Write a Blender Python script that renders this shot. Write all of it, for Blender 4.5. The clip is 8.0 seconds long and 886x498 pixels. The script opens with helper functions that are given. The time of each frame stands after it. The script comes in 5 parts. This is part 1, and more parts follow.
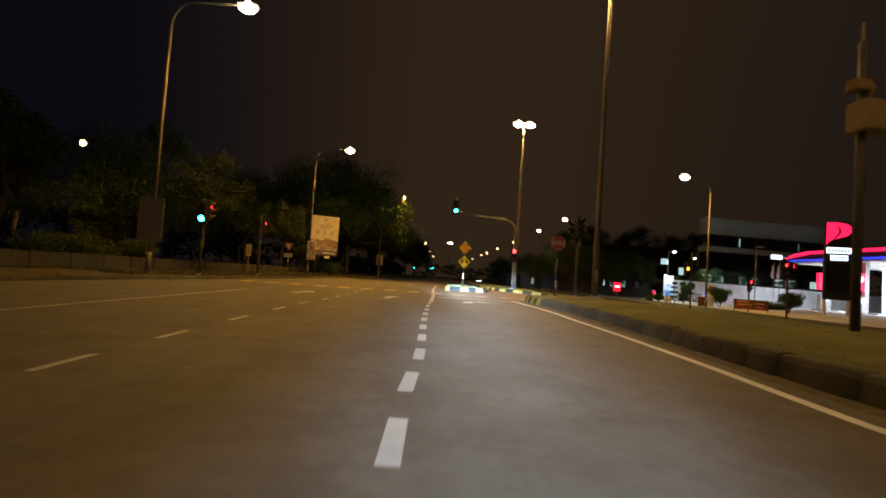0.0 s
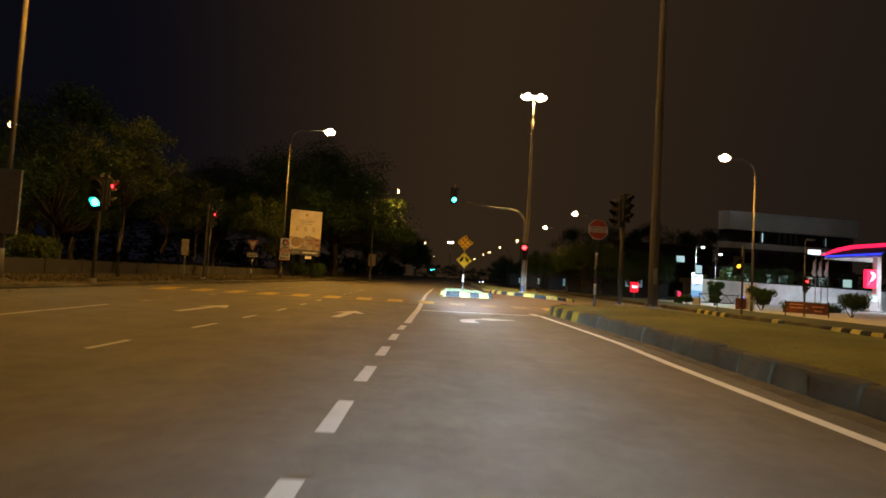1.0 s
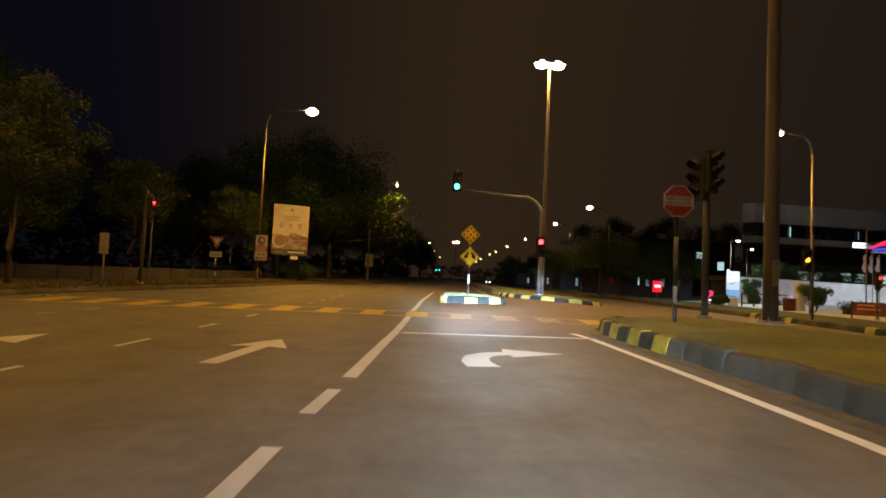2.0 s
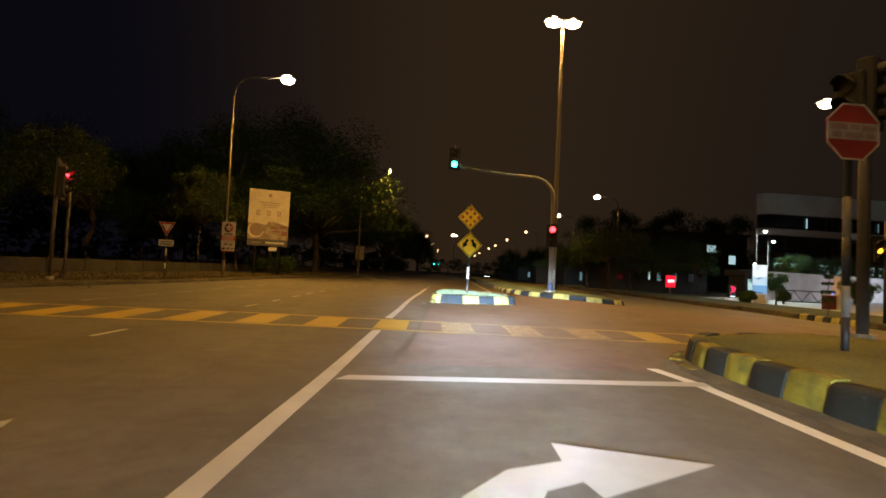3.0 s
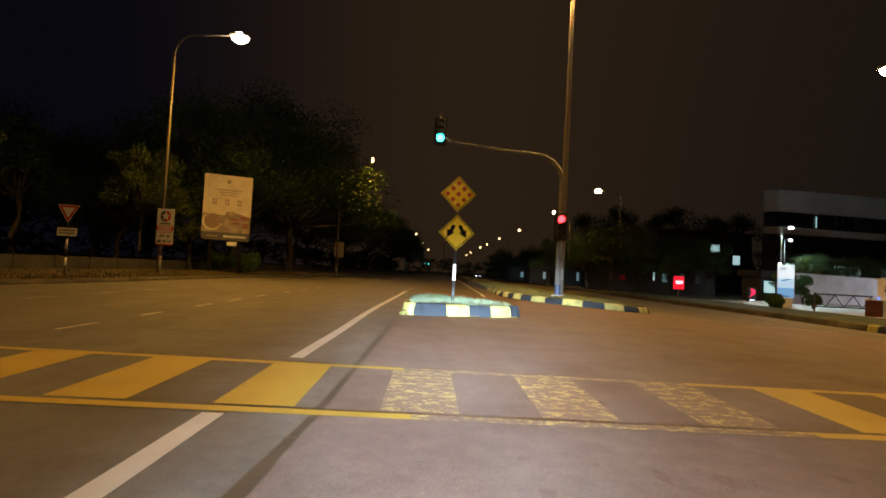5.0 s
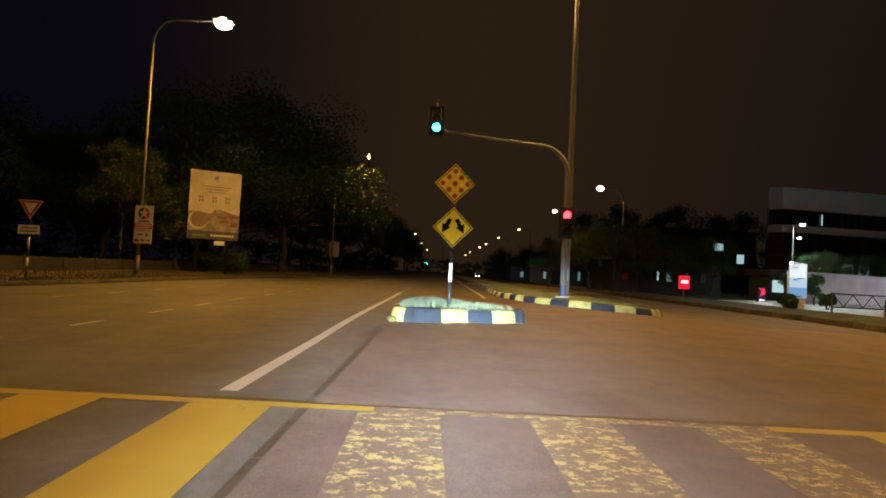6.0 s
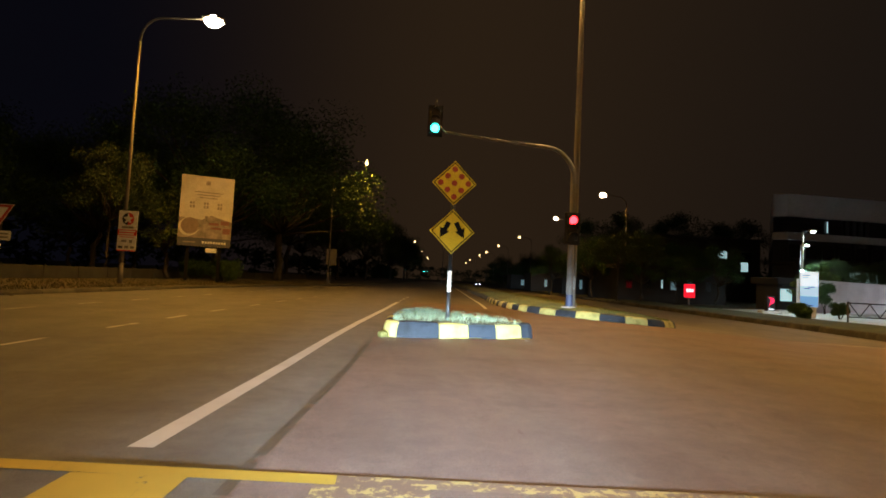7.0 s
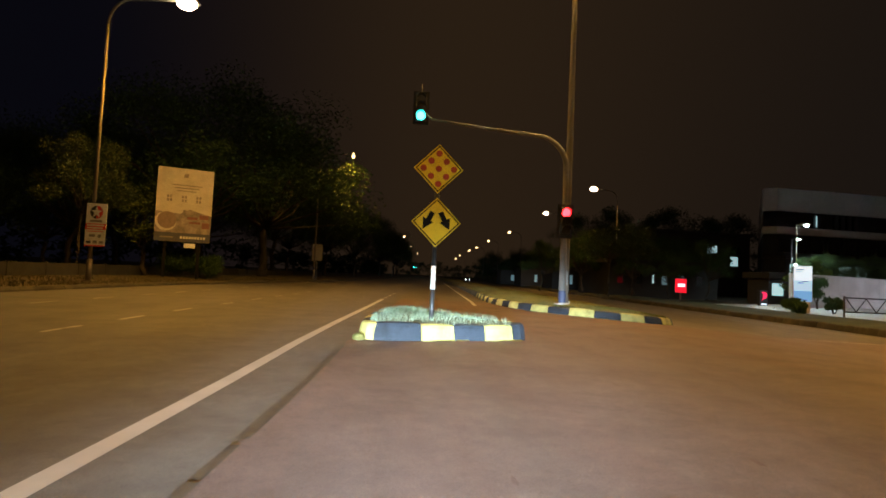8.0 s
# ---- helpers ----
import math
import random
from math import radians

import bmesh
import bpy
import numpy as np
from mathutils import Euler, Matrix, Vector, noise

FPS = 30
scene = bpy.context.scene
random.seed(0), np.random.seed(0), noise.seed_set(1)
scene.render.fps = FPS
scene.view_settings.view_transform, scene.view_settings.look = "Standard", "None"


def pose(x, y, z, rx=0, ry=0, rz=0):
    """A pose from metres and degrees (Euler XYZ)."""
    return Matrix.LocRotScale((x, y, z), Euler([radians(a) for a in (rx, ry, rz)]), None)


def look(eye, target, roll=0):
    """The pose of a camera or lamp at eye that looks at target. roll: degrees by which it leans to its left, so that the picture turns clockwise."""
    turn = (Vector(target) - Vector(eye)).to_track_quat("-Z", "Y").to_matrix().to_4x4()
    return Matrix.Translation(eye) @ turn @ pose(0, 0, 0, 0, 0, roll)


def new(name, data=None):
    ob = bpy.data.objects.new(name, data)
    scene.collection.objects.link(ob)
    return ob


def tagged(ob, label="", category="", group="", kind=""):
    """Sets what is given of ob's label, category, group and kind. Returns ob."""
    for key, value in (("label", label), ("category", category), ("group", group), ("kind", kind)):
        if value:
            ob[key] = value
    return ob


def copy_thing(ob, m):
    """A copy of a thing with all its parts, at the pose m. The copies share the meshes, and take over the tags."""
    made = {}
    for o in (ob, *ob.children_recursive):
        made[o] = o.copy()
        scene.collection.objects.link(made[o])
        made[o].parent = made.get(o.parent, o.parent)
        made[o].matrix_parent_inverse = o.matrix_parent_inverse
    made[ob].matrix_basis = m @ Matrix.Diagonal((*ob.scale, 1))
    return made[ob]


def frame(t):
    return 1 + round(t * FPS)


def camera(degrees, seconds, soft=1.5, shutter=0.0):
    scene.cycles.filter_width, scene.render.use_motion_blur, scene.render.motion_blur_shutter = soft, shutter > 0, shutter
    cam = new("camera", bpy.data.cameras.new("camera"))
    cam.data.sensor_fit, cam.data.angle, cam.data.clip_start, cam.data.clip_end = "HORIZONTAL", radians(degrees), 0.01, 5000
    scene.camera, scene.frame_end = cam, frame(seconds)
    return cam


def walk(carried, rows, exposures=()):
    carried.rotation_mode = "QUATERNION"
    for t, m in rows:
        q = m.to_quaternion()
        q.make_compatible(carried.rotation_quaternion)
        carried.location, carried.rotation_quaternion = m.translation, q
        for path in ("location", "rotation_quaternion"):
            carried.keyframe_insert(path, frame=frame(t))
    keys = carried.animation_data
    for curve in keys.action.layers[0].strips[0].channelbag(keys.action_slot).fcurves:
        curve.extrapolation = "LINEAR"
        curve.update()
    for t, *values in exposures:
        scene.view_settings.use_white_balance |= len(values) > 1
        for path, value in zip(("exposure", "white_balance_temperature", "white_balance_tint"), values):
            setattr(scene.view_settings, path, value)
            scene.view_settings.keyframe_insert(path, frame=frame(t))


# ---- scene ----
cam = camera(79.4, 8.0, 1.7, 0.25)
PATH = [
    (0, (-0.334, 0.791, 0.917), (-0.147, 2.78, 1.02), 4.0),
    (0.5, (0.174, 4.571, 0.975), (0.358, 6.56, 1.075), 3.9),
    (1, (0.757, 8.078, 1.022), (0.938, 10.067, 1.127), 3.4),
    (1.5, (1.175, 11.231, 1.068), (1.345, 13.221, 1.173), 2.9),
    (1.7, (1.345, 12.372, 1.055), (1.504, 14.363, 1.163), 2.7),
    (3, (2.168, 18.807, 1.039), (2.334, 20.798, 1.124), 2.8),
    (3.5, (2.448, 20.545, 1.03), (2.628, 22.535, 1.1), 2.7),
    (4, (2.655, 21.972, 1.034), (2.845, 23.962, 1.105), 2.9),
    (4.5, (2.839, 23.171, 1.034), (3.037, 25.159, 1.118), 2.8),
    (4.7, (2.904, 23.57, 1.035), (3.102, 25.559, 1.12), 3.1),
    (6, (3.261, 25.713, 1.044), (3.462, 27.701, 1.129), 2.9),
    (6.5, (3.349, 26.307, 1.055), (3.548, 28.294, 1.157), 2.9),
    (7, (3.422, 26.865, 1.067), (3.621, 28.852, 1.182), 2.9),
    (7.5, (3.52, 27.398, 1.073), (3.73, 29.384, 1.181), 2.9),
    (8, (3.645, 27.848, 1.079), (3.882, 29.831, 1.179), 2.7),
]
walk(cam, [(t, look(eye, target, roll)) for t, eye, target, roll in PATH], exposures=((0.0, 0.4), (1.5, 0.35), (3.0, 0.24), (4.5, 0.05), (8.0, 0.0)))

# ---------- world, exposure and lights ----------
world = bpy.data.worlds.new("night_sky")
world.use_nodes = True
scene.world = world
bg = world.node_tree.nodes["Background"]
# city glow plus painted-in lamp glare: warm brown ahead, blue-black on the left
wt = world.node_tree
coord = wt.nodes.new("ShaderNodeTexCoord")
sep = wt.nodes.new("ShaderNodeSeparateXYZ")
wt.links.new(coord.outputs["Generated"], sep.inputs["Vector"])
span = wt.nodes.new("ShaderNodeMapRange")
span.inputs["From Min"].default_value, span.inputs["From Max"].default_value = -0.48, 0.85
wt.links.new(sep.outputs["X"], span.inputs["Value"])
tone = wt.nodes.new("ShaderNodeValToRGB")
tone.color_ramp.interpolation = "EASE"
tone.color_ramp.elements[0].color = (0.0024, 0.0023, 0.0042, 1)
tone.color_ramp.elements[1].color = (0.0090, 0.0064, 0.0050, 1)
mid_tone = tone.color_ramp.elements.new(0.46)
mid_tone.color = (0.0215, 0.0125, 0.0064, 1)
wt.links.new(span.outputs["Result"], tone.inputs["Fac"])
wt.links.new(tone.outputs["Color"], bg.inputs["Color"])
bg.inputs["Strength"].default_value = 1.0

SODIUM = (1.0, 0.475, 0.06)
MAST_SODIUM = (1.0, 0.53, 0.13)


def area_lamp(name, at, power, colour, sx, sy, aim=(0, 0, -1), spread=172):
    data = bpy.data.lights.new(name, "AREA")
    data.shape, data.size, data.size_y = "RECTANGLE", sx, sy
    data.energy, data.color, data.spread = power, colour, radians(spread)
    ob = new(name, data)
    ob.matrix_world = look(at, Vector(at) + Vector(aim))
    return ob


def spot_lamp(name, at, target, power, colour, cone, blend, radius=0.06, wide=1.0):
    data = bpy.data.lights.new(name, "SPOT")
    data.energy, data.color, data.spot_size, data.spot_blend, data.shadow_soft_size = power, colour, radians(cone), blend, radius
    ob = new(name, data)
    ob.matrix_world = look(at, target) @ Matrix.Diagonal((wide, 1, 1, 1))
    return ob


# fixed unseen spots along the way stand in for the camera car's dipped beam
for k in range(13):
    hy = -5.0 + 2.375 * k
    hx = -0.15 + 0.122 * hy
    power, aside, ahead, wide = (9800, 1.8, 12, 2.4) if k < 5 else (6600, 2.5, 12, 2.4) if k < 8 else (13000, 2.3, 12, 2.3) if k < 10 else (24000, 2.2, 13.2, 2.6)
    spot_lamp("headlamp_stand_in", (hx, hy, 0.66), (hx + aside, hy + ahead, 0.0), power, (0.71, 0.89, 1.0), 12, 1.0, 0.06, wide)

# ---------- materials ----------


def nodes_of(name):
    m = bpy.data.materials.new(name)
    m.use_nodes = True
    t = m.node_tree
    return m, t, t.nodes["Principled BSDF"]


def ramp(t, fac, stops):
    r = t.nodes.new("ShaderNodeValToRGB")
    while len(r.color_ramp.elements) < len(stops):
        r.color_ramp.elements.new(0.5)
    for e, (p, c) in zip(r.color_ramp.elements, stops):
        e.position, e.color = p, (*c, 1)
    t.links.new(fac, r.inputs["Fac"])
    return r.outputs["Color"]


def tex_noise(t, scale, detail=4, rough=0.6, stretch=None):
    n = t.nodes.new("ShaderNodeTexNoise")
    n.inputs["Scale"].default_value, n.inputs["Detail"].default_value, n.inputs["Roughness"].default_value = scale, detail, rough
    g = t.nodes.new("ShaderNodeNewGeometry")
    if stretch:
        mp = t.nodes.new("ShaderNodeMapping")
        mp.inputs["Scale"].default_value = stretch
        t.links.new(g.outputs["Position"], mp.inputs["Vector"])
        t.links.new(mp.outputs["Vector"], n.inputs["Vector"])
    else:
        t.links.new(g.outputs["Position"], n.inputs["Vector"])
    return n.outputs["Fac"]


def mixc(t, fac, a, b, kind="MIX"):
    m = t.nodes.new("ShaderNodeMix")
    m.data_type, m.blend_type = "RGBA", kind
    for s, v in ((m.inputs[0], fac), (m.inputs[6], a), (m.inputs[7], b)):
        if hasattr(v, "links"):
            t.links.new(v, s)
        elif isinstance(v, tuple):
            s.default_value = (*v, 1)
        else:
            s.default_value = v
    return m.outputs[2]


def bump(t, b, height, strength, dist=0.01):
    n = t.nodes.new("ShaderNodeBump")
    n.inputs["Strength"].default_value, n.inputs["Distance"].default_value = strength, dist
    t.links.new(height, n.inputs["Height"])
    t.links.new(n.outputs["Normal"], b.inputs["Normal"])


def surface(name, dark, light, scale=3.0, fine=60.0, rough=0.8, metal=0.0, relief=0.3, random_tint=0.0, stretch=None, coarse=(0.35, 0.7)):
    """Two scales of variation between two colours, with a fine relief."""
    m, t, b = nodes_of(name)
    big = tex_noise(t, scale, 5, 0.6, stretch)
    small = tex_noise(t, fine, 3, 0.7)
    col = ramp(t, big, [(coarse[0], dark), (coarse[1], light)])
    grain = ramp(t, small, [(0.25, (0.62, 0.62, 0.62)), (0.75, (1.25, 1.25, 1.25))])
    col = mixc(t, 1.0, col, grain, "MULTIPLY")
    if random_tint:
        info = t.nodes.new("ShaderNodeObjectInfo")
        tint = ramp(t, info.outputs["Random"], [(0, (1 - random_tint,) * 3), (1, (1 + random_tint,) * 3)])
        col = mixc(t, 1.0, col, tint, "MULTIPLY")
    t.links.new(col, b.inputs["Base Color"])
    b.inputs["Roughness"].default_value, b.inputs["Metallic"].default_value = rough, metal
    if relief:
        bump(t, b, small, relief, 0.006)
    return m


def asphalt(name, dark, light, patch):
    m, t, b = nodes_of(name)
    big = tex_noise(t, 0.22, 5, 0.6)
    lane = tex_noise(t, 0.9, 4, 0.6, (1.0, 0.06, 1.0))
    grit = tex_noise(t, 95, 3, 0.8)
    mottle = tex_noise(t, 1.1, 5, 0.62)
    spots = tex_noise(t, 5.5, 6, 0.75)
    col = ramp(t, big, [(0.32, dark), (0.7, light)])
    col = mixc(t, ramp(t, lane, [(0.42, (0, 0, 0)), (0.62, (0.55, 0.55, 0.55))]), col, patch)
    col = mixc(t, 1.0, col, ramp(t, mottle, [(0.36, (0.76, 0.74, 0.73)), (0.54, (1, 1, 1)), (0.7, (1.1, 1.1, 1.1))]), "MULTIPLY")
    col = mixc(t, 1.0, col, ramp(t, spots, [(0.3, (0.72, 0.72, 0.72)), (0.55, (1, 1, 1)), (0.74, (1.22, 1.2, 1.16))]), "MULTIPLY")
    col = mixc(t, 1.0, col, ramp(t, grit, [(0.3, (0.55, 0.55, 0.55)), (0.7, (1.4, 1.4, 1.4))]), "MULTIPLY")
    t.links.new(col, b.inputs["Base Color"])
    t.links.new(ramp(t, big, [(0.3, (0.62,) * 3), (0.7, (0.8,) * 3)]), b.inputs["Roughness"])
    bump(t, b, grit, 0.55, 0.008)
    return m


def road_paint(name, colour, under, wear, grain=(3.0, 0.7, 1.0), chip=14):
    """Thermoplastic paint: chipped through to the asphalt where wear is high."""
    m, t, b = nodes_of(name)
    chips = tex_noise(t, chip, 6, 0.75)
    streak = tex_noise(t, 2.2, 4, 0.6, grain)
    dirt = tex_noise(t, 1.3, 4, 0.6)
    col = mixc(t, ramp(t, dirt, [(0.35, (0, 0, 0)), (0.75, (0.55,) * 3)]), colour, tuple(c * 0.55 for c in colour))
    add = t.nodes.new("ShaderNodeMath")
    add.operation = "ADD"
    t.links.new(chips, add.inputs[0])
    t.links.new(streak, add.inputs[1])
    half = t.nodes.new("ShaderNodeMath")
    half.operation = "MULTIPLY"
    half.inputs[1].default_value = 0.5
    t.links.new(add.outputs[0], half.inputs[0])
    lost = ramp(t, half.outputs[0], [(wear, (1, 1, 1)), (wear + 0.035, (0, 0, 0))])
    t.links.new(mixc(t, lost, col, under), b.inputs["Base Color"])
    b.inputs["Roughness"].default_value = 0.6
    bump(t, b, tex_noise(t, 80, 2, 0.7), 0.3, 0.004)
    return m


def plain(name, colour, rough=0.5, metal=0.0, dirt=0.25):
    return surface(name, tuple(c * (1 - dirt) for c in colour), colour, 6.0, 120.0, rough, metal, 0.08)


def glow(name, colour, strength):
    m, t, b = nodes_of(name)
    b.inputs["Base Color"].default_value = (*colour, 1)
    b.inputs["Emission Color"].default_value = (*colour, 1)
    b.inputs["Emission Strength"].default_value = strength
    return m


ASPHALT = asphalt("asphalt", (0.072, 0.067, 0.062), (0.112, 0.104, 0.096), (0.128, 0.119, 0.108))
ASPHALT_RED = asphalt("reddish_asphalt", (0.100, 0.066, 0.060), (0.146, 0.099, 0.089), (0.135, 0.108, 0.102))
STAIN = surface("oil_stained_asphalt", (0.082, 0.052, 0.047), (0.125, 0.082, 0.074), 3, 90, 0.75)
TAR = surface("tar_seam", (0.03, 0.028, 0.026), (0.055, 0.05, 0.046), 4, 80, 0.6)
# bluish white: headlamp light on the lines is put into the paint colour
WHITE_PAINT = road_paint("white_road_paint", (0.43, 0.445, 0.47), (0.10, 0.095, 0.09), 0.30)
# lighter still, for the beam that the edge line throws back
HEADLIT_PAINT = road_paint("headlit_white_road_paint", (0.71, 0.745, 0.80), (0.10, 0.095, 0.09), 0.26)
WHITE_PAINT_WORN = road_paint("worn_white_road_paint", (0.40, 0.395, 0.38), (0.09, 0.085, 0.08), 0.44)
YELLOW_PAINT = road_paint("yellow_road_paint", (0.37, 0.265, 0.034), (0.10, 0.085, 0.06), 0.36)
YELLOW_PAINT_WORN = road_paint("flaked_yellow_road_paint", (0.38, 0.315, 0.13), (0.125, 0.085, 0.072), 0.515, (3.0, 5.0, 1.0), 26)
WHITE_FADED = road_paint("faded_white_road_paint", (0.33, 0.32, 0.29), (0.09, 0.085, 0.08), 0.47)
GUTTER = surface("silty_gutter", (0.05, 0.045, 0.03), (0.12, 0.10, 0.06), 2.5, 40, 0.95, relief=0.6)


def kerb_paint(name, dark, light, scuff, random_tint):
    """Brushed-on kerb paint with scuffs down to the concrete and a dirty foot of its own."""
    m, t, b = nodes_of(name)
    col = ramp(t, tex_noise(t, 3.5, 5, 0.6), [(0.28, dark), (0.55, light)])
    chips = ramp(t, tex_noise(t, 9, 7, 0.78), [(0.60, (0, 0, 0)), (0.66, (0.85, 0.85, 0.85))])
    col = mixc(t, chips, col, scuff)
    grain = ramp(t, tex_noise(t, 70, 3, 0.7), [(0.25, (0.7,) * 3), (0.75, (1.2,) * 3)])
    col = mixc(t, 1.0, col, grain, "MULTIPLY")
    info = t.nodes.new("ShaderNodeObjectInfo")
    col = mixc(t, 1.0, col, ramp(t, info.outputs["Random"], [(0, (1 - random_tint,) * 3), (1, (1 + random_tint * 0.6,) * 3)]), "MULTIPLY")
    t.links.new(col, b.inputs["Base Color"])
    b.inputs["Roughness"].default_value = 0.75
    b.inputs["Specular IOR Level"].default_value = 0.25
    bump(t, b, tex_noise(t, 22, 5, 0.7), 0.5, 0.012)
    return m


# black and yellow lean to blue: the headlamps' cold light is in both colours
KERB_BLACK = kerb_paint("headlit_black_kerb_paint", (0.008, 0.012, 0.018), (0.020, 0.028, 0.042), (0.06, 0.062, 0.06), 0.4)
KERB_YELLOW = kerb_paint("headlit_yellow_kerb_paint", (0.24, 0.22, 0.066), (0.37, 0.34, 0.11), (0.14, 0.135, 0.08), 0.2)
# made paler to take in headlamp light on the far kerb
KERB_DULL = kerb_paint("dull_yellow_kerb_paint", (0.18, 0.175, 0.06), (0.40, 0.37, 0.13), (0.10, 0.10, 0.07), 0.3)
KERB_MOSSY = kerb_paint("mossy_yellow_kerb_paint", (0.045, 0.055, 0.014), (0.23, 0.18, 0.02), (0.03, 0.038, 0.02), 0.3)
MOSSY_RUBBLE = kerb_paint("mossy_rubble", (0.03, 0.035, 0.014), (0.11, 0.10, 0.028), (0.04, 0.042, 0.025), 0.2)
KERB_TARRED = kerb_paint("grimy_black_kerb_paint", (0.009, 0.011, 0.009), (0.026, 0.028, 0.022), (0.06, 0.062, 0.045), 0.4)
KERB_SOILED = surface("soiled_kerb_concrete", (0.03, 0.027, 0.018), (0.085, 0.075, 0.05), 1.1, 40, 0.95, relief=0.6, random_tint=0.3)
KERB_GREY = surface("weathered_kerb_concrete", (0.026, 0.027, 0.019), (0.074, 0.072, 0.054), 1.6, 50, 0.9, relief=0.5, random_tint=0.35)
CONCRETE = surface("concrete", (0.22, 0.21, 0.19), (0.38, 0.36, 0.33), 1.5, 40, 0.9, relief=0.4)
PALE_CONCRETE = surface("pale_concrete_paving", (0.42, 0.43, 0.43), (0.58, 0.58, 0.57), 0.6, 40, 0.85, relief=0.3)
WHITE_WALL = surface("white_rendered_wall", (0.5, 0.5, 0.5), (0.72, 0.72, 0.72), 0.5, 25, 0.85, relief=0.2)
SOIL = surface("dark_turf", (0.018, 0.022, 0.010), (0.05, 0.05, 0.022), 0.4, 18, 0.95, relief=0.7)
VERGE = surface("rough_verge", (0.032, 0.027, 0.011), (0.085, 0.064, 0.022), 0.8, 26, 0.95, relief=0.3)
TURF = surface("mown_turf", (0.060, 0.072, 0.012), (0.145, 0.138, 0.022), 0.55, 26, 0.95, relief=0.12)
# bluer than the median turf: the headlamps' cold tint is put into the colour
PALE_TURF = surface("cold_tinted_island_turf", (0.065, 0.08, 0.048), (0.15, 0.18, 0.11), 2.0, 40, 0.95, relief=0.4)
BLADE = surface("grass_blade", (0.062, 0.072, 0.012), (0.125, 0.125, 0.021), 3.0, 30, 0.75, relief=0)
BLADE_DARK = surface("dry_verge_blade", (0.04, 0.036, 0.012), (0.09, 0.075, 0.025), 3.0, 30, 0.8, relief=0)
# island blades carry the same painted-in headlamp tint
BLADE_PALE = surface("pale_grass_blade", (0.10, 0.15, 0.085), (0.25, 0.34, 0.23), 6.0, 30, 0.7, relief=0)
STEEL = surface("galvanised_steel", (0.22, 0.22, 0.22), (0.33, 0.32, 0.31), 4, 90, 0.6, 0.4, 0.15)
# darker, browner copy of STEEL; the masts' dim warm light is put into it
MAST_STEEL = surface("dark_galvanised_mast", (0.10, 0.088, 0.075), (0.18, 0.16, 0.14), 1.2, 70, 0.65, 0.3, 0.15, stretch=(1, 1, 0.15))
# darker copy of POST_GREY with the posts' dim light in its colour
DARK_POST = surface("dark_dim_post", (0.045, 0.042, 0.038), (0.085, 0.08, 0.07), 2.0, 60, 0.7, 0.0, 0.2)
POST_GREY = surface("grey_painted_post", (0.13, 0.125, 0.12), (0.21, 0.20, 0.19), 2.0, 60, 0.65, 0.0, 0.2)
BLACK = plain("black_enamel", (0.018, 0.018, 0.02), 0.45)
HOUSING = plain("black_signal_housing", (0.009, 0.009, 0.009), 0.65)
WHITE = plain("white_enamel", (0.75, 0.75, 0.73), 0.45)
GREY_SIGN = plain("weathered_sign_back", (0.24, 0.22, 0.18), 0.7)
SIGN_YELLOW = plain("yellow_sign_sheeting", (0.78, 0.55, 0.006), 0.7, dirt=0.12)
SIGN_RED = plain("red_sign_sheeting", (0.46, 0.040, 0.022), 0.7)
MATT_BLACK = plain("matt_black_print", (0.010, 0.010, 0.010), 0.95)
MATT_BLACK.node_tree.nodes["Principled BSDF"].inputs["Specular IOR Level"].default_value = 0.1
STUD_RED = plain("red_reflector", (0.42, 0.045, 0.006), 0.6)
SIGN_BLUE = plain("deep_blue_panel", (0.05, 0.10, 0.28), 0.5)
RUST_BANNER = surface("faded_red_banner", (0.05, 0.014, 0.010), (0.13, 0.032, 0.022), 2.0, 40, 0.8)
BARK = surface("bark", (0.025, 0.020, 0.014), (0.065, 0.053, 0.038), 5, 40, 0.95, relief=0.8, stretch=(1, 1, 0.25))
FENCE = surface("grey_fence_panel", (0.020, 0.020, 0.019), (0.042, 0.041, 0.039), 1.0, 40, 0.85, random_tint=0.12)
FACADE = surface("pale_facade_render", (0.50, 0.48, 0.45), (0.66, 0.64, 0.60), 0.15, 8, 0.9, relief=0.1)
# near-black tone: the buildings' unlit darkness is put into the colour
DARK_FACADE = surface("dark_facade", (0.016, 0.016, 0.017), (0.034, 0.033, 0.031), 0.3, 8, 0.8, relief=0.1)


def leaf_material(name, dark, light):
    m, t, b = nodes_of(name)
    g = t.nodes.new("ShaderNodeNewGeometry")
    t.links.new(ramp(t, g.outputs["Random Per Island"], [(0, dark), (1, light)]), b.inputs["Base Color"])
    b.inputs["Roughness"].default_value = 0.8
    b.inputs["Specular IOR Level"].default_value = 0.2
    return m


LEAF = leaf_material("leaf", (0.026, 0.054, 0.017), (0.042, 0.080, 0.025))
# brighter leaf; lamplight on the small trees is put into its colour
LEAF_BRIGHT = leaf_material("bright_leaf", (0.05, 0.08, 0.015), (0.10, 0.13, 0.03))
GLASS = nodes_of("dark_window_glass")[0]
GLASS.node_tree.nodes["Principled BSDF"].inputs["Base Color"].default_value = (0.012, 0.013, 0.015, 1)
GLASS.node_tree.nodes["Principled BSDF"].inputs["Roughness"].default_value = 0.12
LAMP_GLOW = glow("sodium_lamp_bowl", (1.0, 0.74, 0.42), 60)
LAMP_FAR = glow("far_sodium_lamp_bowl", (1.0, 0.62, 0.26), 9)
LED_GLOW = glow("cold_white_lamp", (0.72, 1.0, 0.93), 30)
GREEN_GLOW = glow("green_signal_light", (0.02, 1.0, 0.84), 26)
